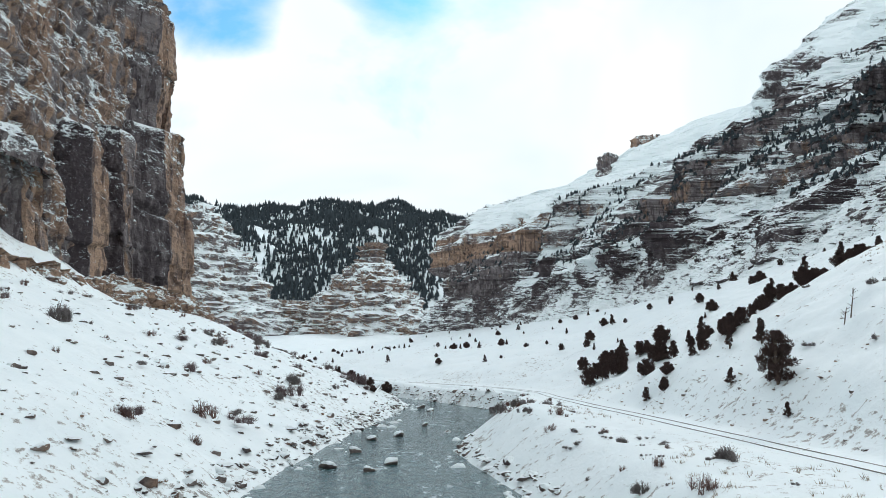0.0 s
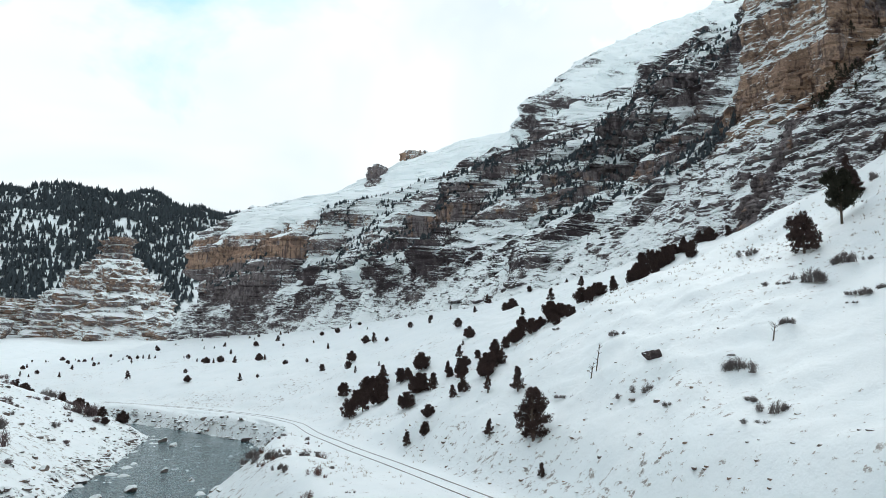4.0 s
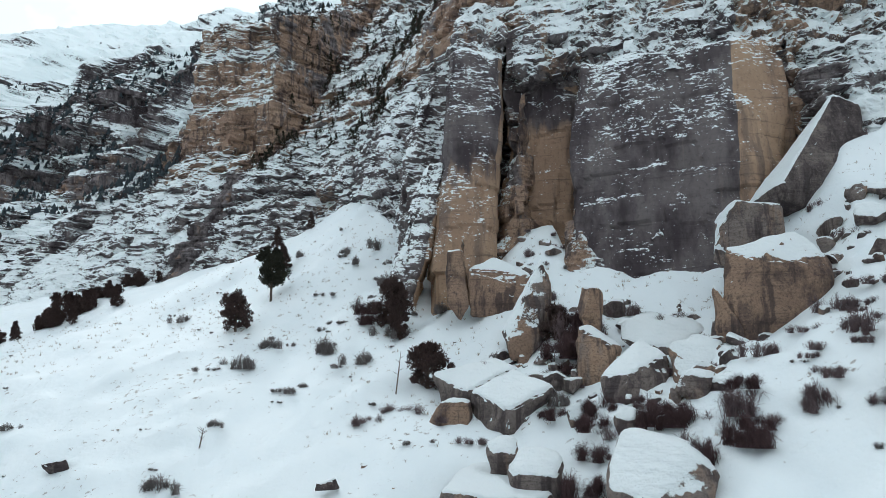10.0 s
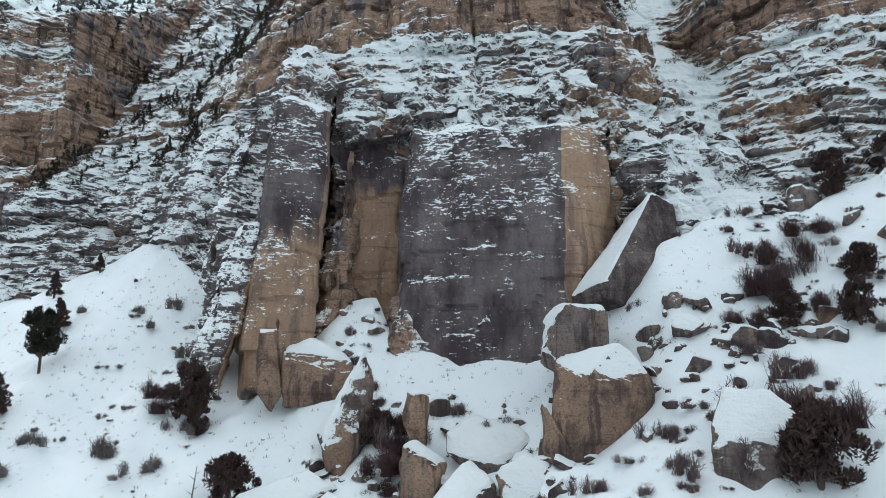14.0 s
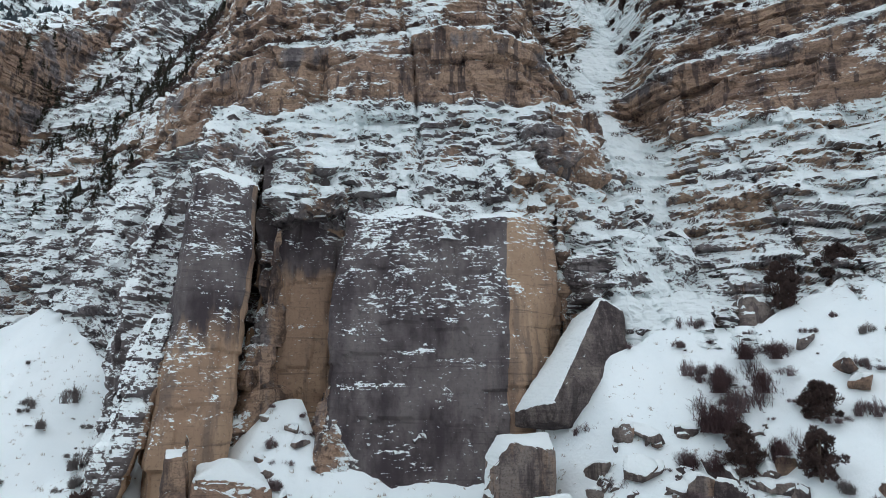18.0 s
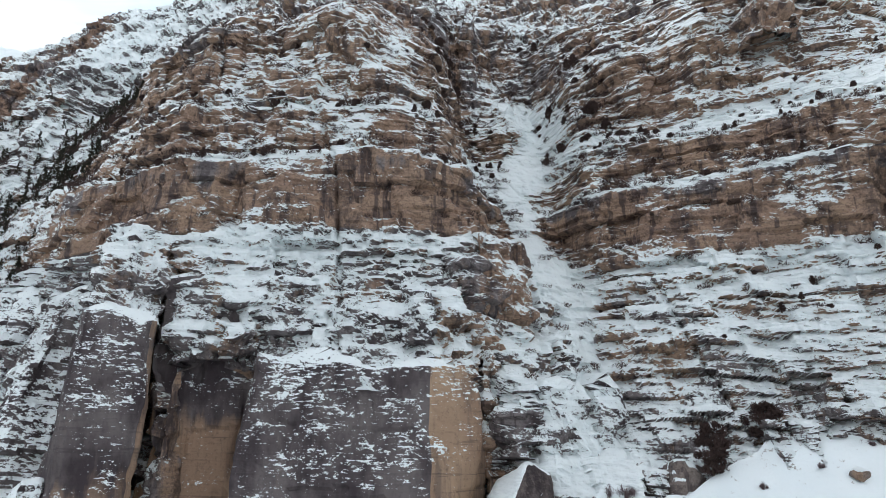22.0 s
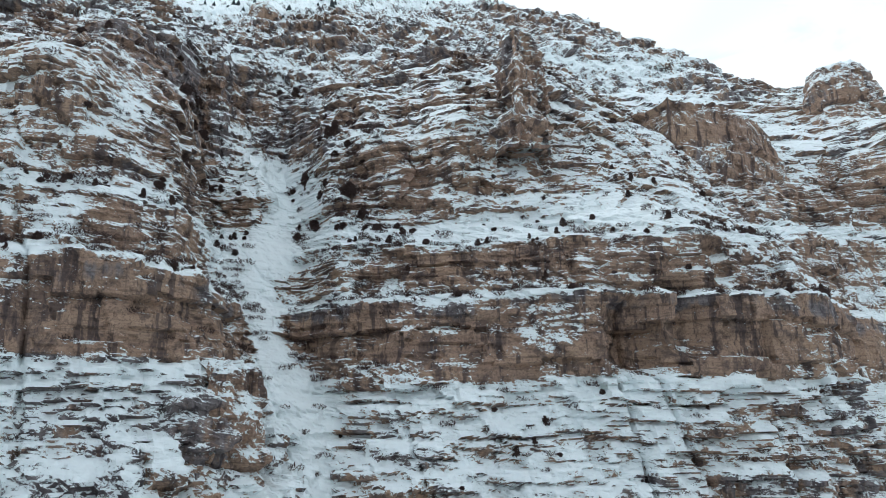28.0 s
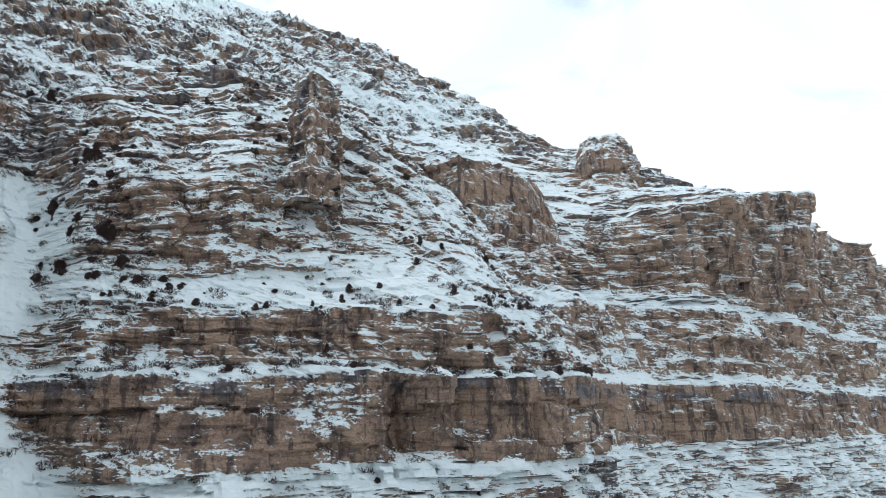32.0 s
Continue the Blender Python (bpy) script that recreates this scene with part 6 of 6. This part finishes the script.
for k in range(120):
    y = rng.uniform(40, 190)
    a, b = np.interp(y, [p[0] for p in BANK_W], [p[1] for p in BANK_W]) - 5, np.interp(y, [p[0] for p in ROAD_W], [p[1] for p in ROAD_W]) + 1
    x = a + (b - a) * rng.uniform(0, 1)
    (willow if k % 5 == 0 else brush if k % 2 else sage).put(x, y, west(x, y), rng.uniform(0.7, 1.9))
for k in range(26):
    u = rng.uniform(0, 1)
    x, y = -10 - 30 * u + rng.normal() * 1.5, 132 + 44 * u + rng.normal() * 2
    draw_jun.put(x, y, west(x, y) - 0.2, rng.uniform(0.35, 0.7))


def sapling(seed, tall, label):
    rng = np.random.default_rng(seed)
    bits = [tube([(0, 0, -0.3), (0.05, 0, tall * 0.5), (0.15, 0.05, tall)], (0.06, 0.045, 0.015), 5)]
    for k in range(7):
        z, a = tall * rng.uniform(0.35, 0.95), rng.uniform(0, 6.28)
        bits.append(tube([(0.05, 0, z), (0.4 * math.cos(a), 0.4 * math.sin(a), z + 0.25)], (0.025, 0.008), 4))
    return tagged(new("dead_sapling", soup("dead_sapling", *join(bits), bark_mat)), label, "tree")


for x, y, h in ((49.8, 33.6, 3.2), (33.8, 57.6, 2.6), (32.6, 56.6, 1.6), (40.5, 44, 1.3)):
    sapling(int(x * 10), h, "thin dead sapling standing in the snow").matrix_basis = pose(x, y, east(x, y), 4, 6, 0)

# ---- railway ----
track = tagged(new("railway_track"), "single railway track half buried in snow", "railway")
ry = np.arange(-60, 200, 1.0)
rx_ = np.interp(ry, [p[0] for p in RAIL], [p[1] for p in RAIL])
for _ in range(20):
    rx_ = np.concatenate([rx_[:1], (rx_[:-2] + 2 * rx_[1:-1] + rx_[2:]) / 4, rx_[-1:]])
rz_ = np.array([east(x, y) for x, y in zip(rx_, ry)])
for _ in range(20):
    rz_ = np.concatenate([rz_[:1], (rz_[:-2] + 2 * rz_[1:-1] + rz_[2:]) / 4, rz_[-1:]])
line = np.stack([rx_, ry, rz_ - 0.005], -1)
side = np.gradient(line[:, :2], axis=0)
side = np.stack([side[:, 1], -side[:, 0], 0 * side[:, 0]], -1) / np.linalg.norm(side, axis=1)[:, None]
PROFILE = [(-0.07, -0.12), (-0.07, -0.09), (-0.012, -0.07), (-0.012, 0.0), (-0.037, 0.01), (-0.037, 0.05), (0.037, 0.05), (0.037, 0.01), (0.012, 0.0), (0.012, -0.07), (0.07, -0.09), (0.07, -0.12)]
for gauge in (-0.7525, 0.7525):
    G = np.array([line + side * (gauge + a) + np.array([0, 0, b]) for a, b in PROFILE])
    ob = sheet("rail", G, steel_mat, smooth=False)
    ob.parent = track
bar = bmesh.new()
bmesh.ops.create_cube(bar, size=1.0)
for v in bar.verts:
    v.co = Vector((v.co.x * 2.5, v.co.y * 0.23, v.co.z * 0.16))
bmesh.ops.bevel(bar, geom=bar.edges[:], offset=0.015, segments=1, affect="EDGES")
sleeper_mesh = bpy.data.meshes.new("sleeper")
bar.to_mesh(sleeper_mesh)
bar.free()
sleeper_mesh.materials.append(timber_mat)
for k in range(200):
    yk = 22 + 0.6 * k
    xk, zk = np.interp(yk, ry, rx_), np.interp(yk, ry, rz_)
    sl = part("sleeper", sleeper_mesh, track)
    tilt = math.degrees(math.atan2(np.interp(yk + 1, ry, rx_) - xk, 1.0))
    sl.matrix_basis = pose(xk, yk, zk - 0.085, 0, 0, -tilt)

# ---- what nobody could count ----
def scatter(name, places, make, material, label, tan=None, snow=None, kinds=48):
    """Many small pieces in one mesh: a few shapes, each turned and sized by chance."""
    shapes = [make() for _ in range(kinds)]
    V, F, o = [], [], 0
    for k, (v, f) in enumerate(shapes):
        at = np.array(places[k::kinds])
        if not len(at):
            continue
        v = np.array(v)
        t, size = rng.uniform(0, 6.28, len(at)), rng.uniform(0.7, 1.3, len(at))
        c, n = np.cos(t)[:, None], np.sin(t)[:, None]
        P = np.stack([v[None, :, 0] * c - v[None, :, 1] * n, v[None, :, 0] * n + v[None, :, 1] * c, np.broadcast_to(v[None, :, 2], (len(at), len(v)))], -1) * size[:, None, None] + at[:, None]
        V.append(P.reshape(-1, 3))
        for j in range(len(at)):
            F += [[i + o for i in q] for q in f]
            o += len(v)
    return tagged(new(name, soup(name, np.concatenate(V), F, material, tan, snow)), label, name.replace("_", " "), kind="stuff")


def tuft():
    V, F = [], []
    for _ in range(7):
        a, h, r = rng.uniform(0, 6.28), rng.uniform(0.1, 0.3), rng.uniform(0.05, 0.28)
        s = np.array([-math.sin(a), math.cos(a), 0]) * 0.022
        o = len(V)
        b = np.array([rng.normal() * 0.08, rng.normal() * 0.08, -0.05])
        V += [b - s, b + s, b + np.array([math.cos(a) * r, math.sin(a) * r, h])]
        F.append([o, o + 1, o + 2])
    return V, F


def pebble(lo, hi, level=1):
    def make():
        s = lo + (hi - lo) * rng.uniform(0, 1) ** 2.5
        p, f = rock_shape(int(rng.integers(1, 4000)), (s * rng.uniform(0.7, 1.7), s * rng.uniform(0.7, 1.5), s * rng.uniform(0.35, 0.9)), level, 6, 0.85, 0.12)
        t = rng.uniform(0, 6.28)
        c, n = math.cos(t), math.sin(t)
        return np.stack([p[:, 0] * c - p[:, 1] * n, p[:, 0] * n + p[:, 1] * c, p[:, 2]], -1), f
    return make


spots = []
while len(spots) < 2400:
    y = rng.uniform(-25, 100)
    x = rng.uniform(10, 85)
    if x < np.interp(y, [p[0] for p in TOE], [p[1] for p in TOE]) - 1 and abs(x - np.interp(y, ry, rx_)) > 1.9 and vnoise(x * 0.06, y * 0.06, 0, 77) + rng.uniform(-0.5, 0.5) > 0.25:
        spots.append(np.array([x, y, east(x, y)]))
straw_mat = plain("dry_grass", (0.24, 0.19, 0.14), (0.40, 0.33, 0.25), 3.0, 0.9, island=True)
scatter("dry_grass", spots, tuft, straw_mat, "thin dry grass tufts poking through snow")
spots = []
while len(spots) < 1500:
    y = rng.uniform(35, 190)
    a, b = np.interp(y, [p[0] for p in BANK_W], [p[1] for p in BANK_W]), np.interp(y, [p[0] for p in ROAD_W], [p[1] for p in ROAD_W])
    x = a + (b - a) * rng.uniform(0, 1) ** 1.6
    spots.append(np.array([x, y, west(x, y)]))
scatter("slope_stones", spots, pebble(0.12, 0.8, 2), boulder_mat, "scattered grey stones on the snowy river slope", 0.35, 0.05)
spots = []
while len(spots) < 2200:
    y = rng.uniform(36, 185)
    if rng.uniform() < 0.62:
        x = np.interp(y, [p[0] for p in BANK_W], [p[1] for p in BANK_W]) - rng.uniform(-1.6, 4.5)
        z = west(x, y)
    else:
        x = np.interp(y, [p[0] for p in BANK_E], [p[1] for p in BANK_E]) + rng.uniform(-0.6, 3.0)
        z = east(x, y)
    spots.append(np.array([x, y, max(z, 1.75)]))
scatter("river_stones", spots, pebble(0.2, 1.0, 2), boulder_mat, "snow-capped stones along the river's edge", 0.25, 0.3)
spots = []
while len(spots) < 260:
    y = rng.uniform(20, 86)
    x = np.interp(y, ry, rx_) + 2.6 + abs(rng.normal()) * 6
    spots.append(np.array([x, y, east(x, y)]))
scatter("slope_stones", spots, pebble(0.1, 0.45), boulder_mat, "small dark stones on the cut bank", 0.5, -0.2)
for k, (x, y, s) in enumerate(((-4.5, 62, 1.5), (-9.5, 60, 1.7), (-6, 58, 1.0), (-8.6, 70, 1.2), (-5.2, 84, 1.4), (-2.5, 96, 1.2), (-8.2, 80, 1.3), (0.6, 88, 1.0), (-3.8, 130, 1.8), (-2.2, 122, 1.4))):
    boulder(x, y, 2.0, (s * 0.8, s * 1.0, s * 0.5), 40 * k, 0, 0, 0.3, 700 + k, 0.3, "snow-capped boulder standing in the river", "river_boulder", 3, 8, 0.6, "boulders in the river")

# far trees
def tiny(lo, hi, stout=1.0):
    def make():
        h = rng.uniform(lo, hi)
        w = h * rng.uniform(0.16, 0.26) * stout
        V, F = [], []
        for z0, z1, r in ((0.05, 0.62, 1.0), (0.4, 1.0, 0.66)):
            o = len(V)
            t0 = rng.uniform(0, 6)
            for k in range(5):
                q = r * w * rng.uniform(0.7, 1.2)
                V.append(np.array([math.cos(t0 + k * 1.2566) * q, math.sin(t0 + k * 1.2566) * q, h * z0]))
            V.append(np.array([0, 0, h * z1]))
            F += [[o + k, o + (k + 1) % 5, o + 5] for k in range(5)]
        return V, F
    return make


fir_mat = plain("far_fir", (0.022, 0.030, 0.036), (0.055, 0.068, 0.075), 0.4, 0.9, island=True, snow=1.15)
fx, fy = rng.uniform(-560, 90, 24000), 705 + 560 * rng.uniform(0, 1, 24000) ** 1.3
grows = vnoise(fx * 0.01, fy * 0.008, 0, 95) + 0.6 * vnoise(fx * 0.04, fy * 0.03, 0, 96) + rng.uniform(-0.5, 0.5, 24000) > -0.8
spots = list(np.stack([fx, fy, far_ridge(fx, fy) - 0.5], -1)[grows][:21000])
scatter("far_forest", spots, tiny(5.5, 11, 1.25), fir_mat, "dark conifer forest on the far ridge")
spots = [p - np.array([0, 0, 0.3]) for p in ledge_places(row_of[1], row_of[9], 124, 420, 12000, 0.0, rng)
         if float(np.ravel(vnoise(p[1] * 0.045, p[2] * 0.06, 0.5, 58))[0]) > 0.02 and not (p[1] > 360 and p[2] > 82)]
spots += [p - np.array([0, 0, 0.3]) for p in ledge_places(row_of[9], row_of[10], -140, 420, 200, 0.3, rng)]
scatter("ledge_trees", spots, tiny(0.8, 2.3, 1.9), fir_mat, "small dark trees along the far ledges and rim")


def scrub():
    return leaves([(0, 0, 0.3), (0.5, 0.2, 0.25), (-0.4, 0.3, 0.3), (0.1, -0.5, 0.2)], (0.5, 0.4, 0.4, 0.35), 34, 0.12, rng, 0.7)


spots = []
for r0, r1, y0, y1, n in ((2, 3, -68, 56, 40), (3, 4, -70, 58, 150), (4, 6, -70, 56, 260), (6, 8, -70, 56, 420), (7, 10, -140, 60, 700), (5, 8, -20, -8, 240), (5, 8, 0, 10, 80), (2, 5, -16, -8, 40), (2, 5, -3, 3, 30), (1, 2, -66, 0, 30), (1, 3, 56, 98, 260), (3, 8, 52, 104, 800), (1, 8, 124, 210, 1200)):
    spots += ledge_places(row_of[r0], row_of[r1], y0, y1, n, 0.3, rng)
spots += ledge_places(row_of[2], row_of[4], -10, -1, 26, -0.1, rng, -1) + ledge_places(row_of[1], row_of[2], -10, -1, 14, -0.1, rng, -1)
scatter("ledge_scrub", spots, scrub, juniper_mat, "dark scrub clinging to the cliff ledges")
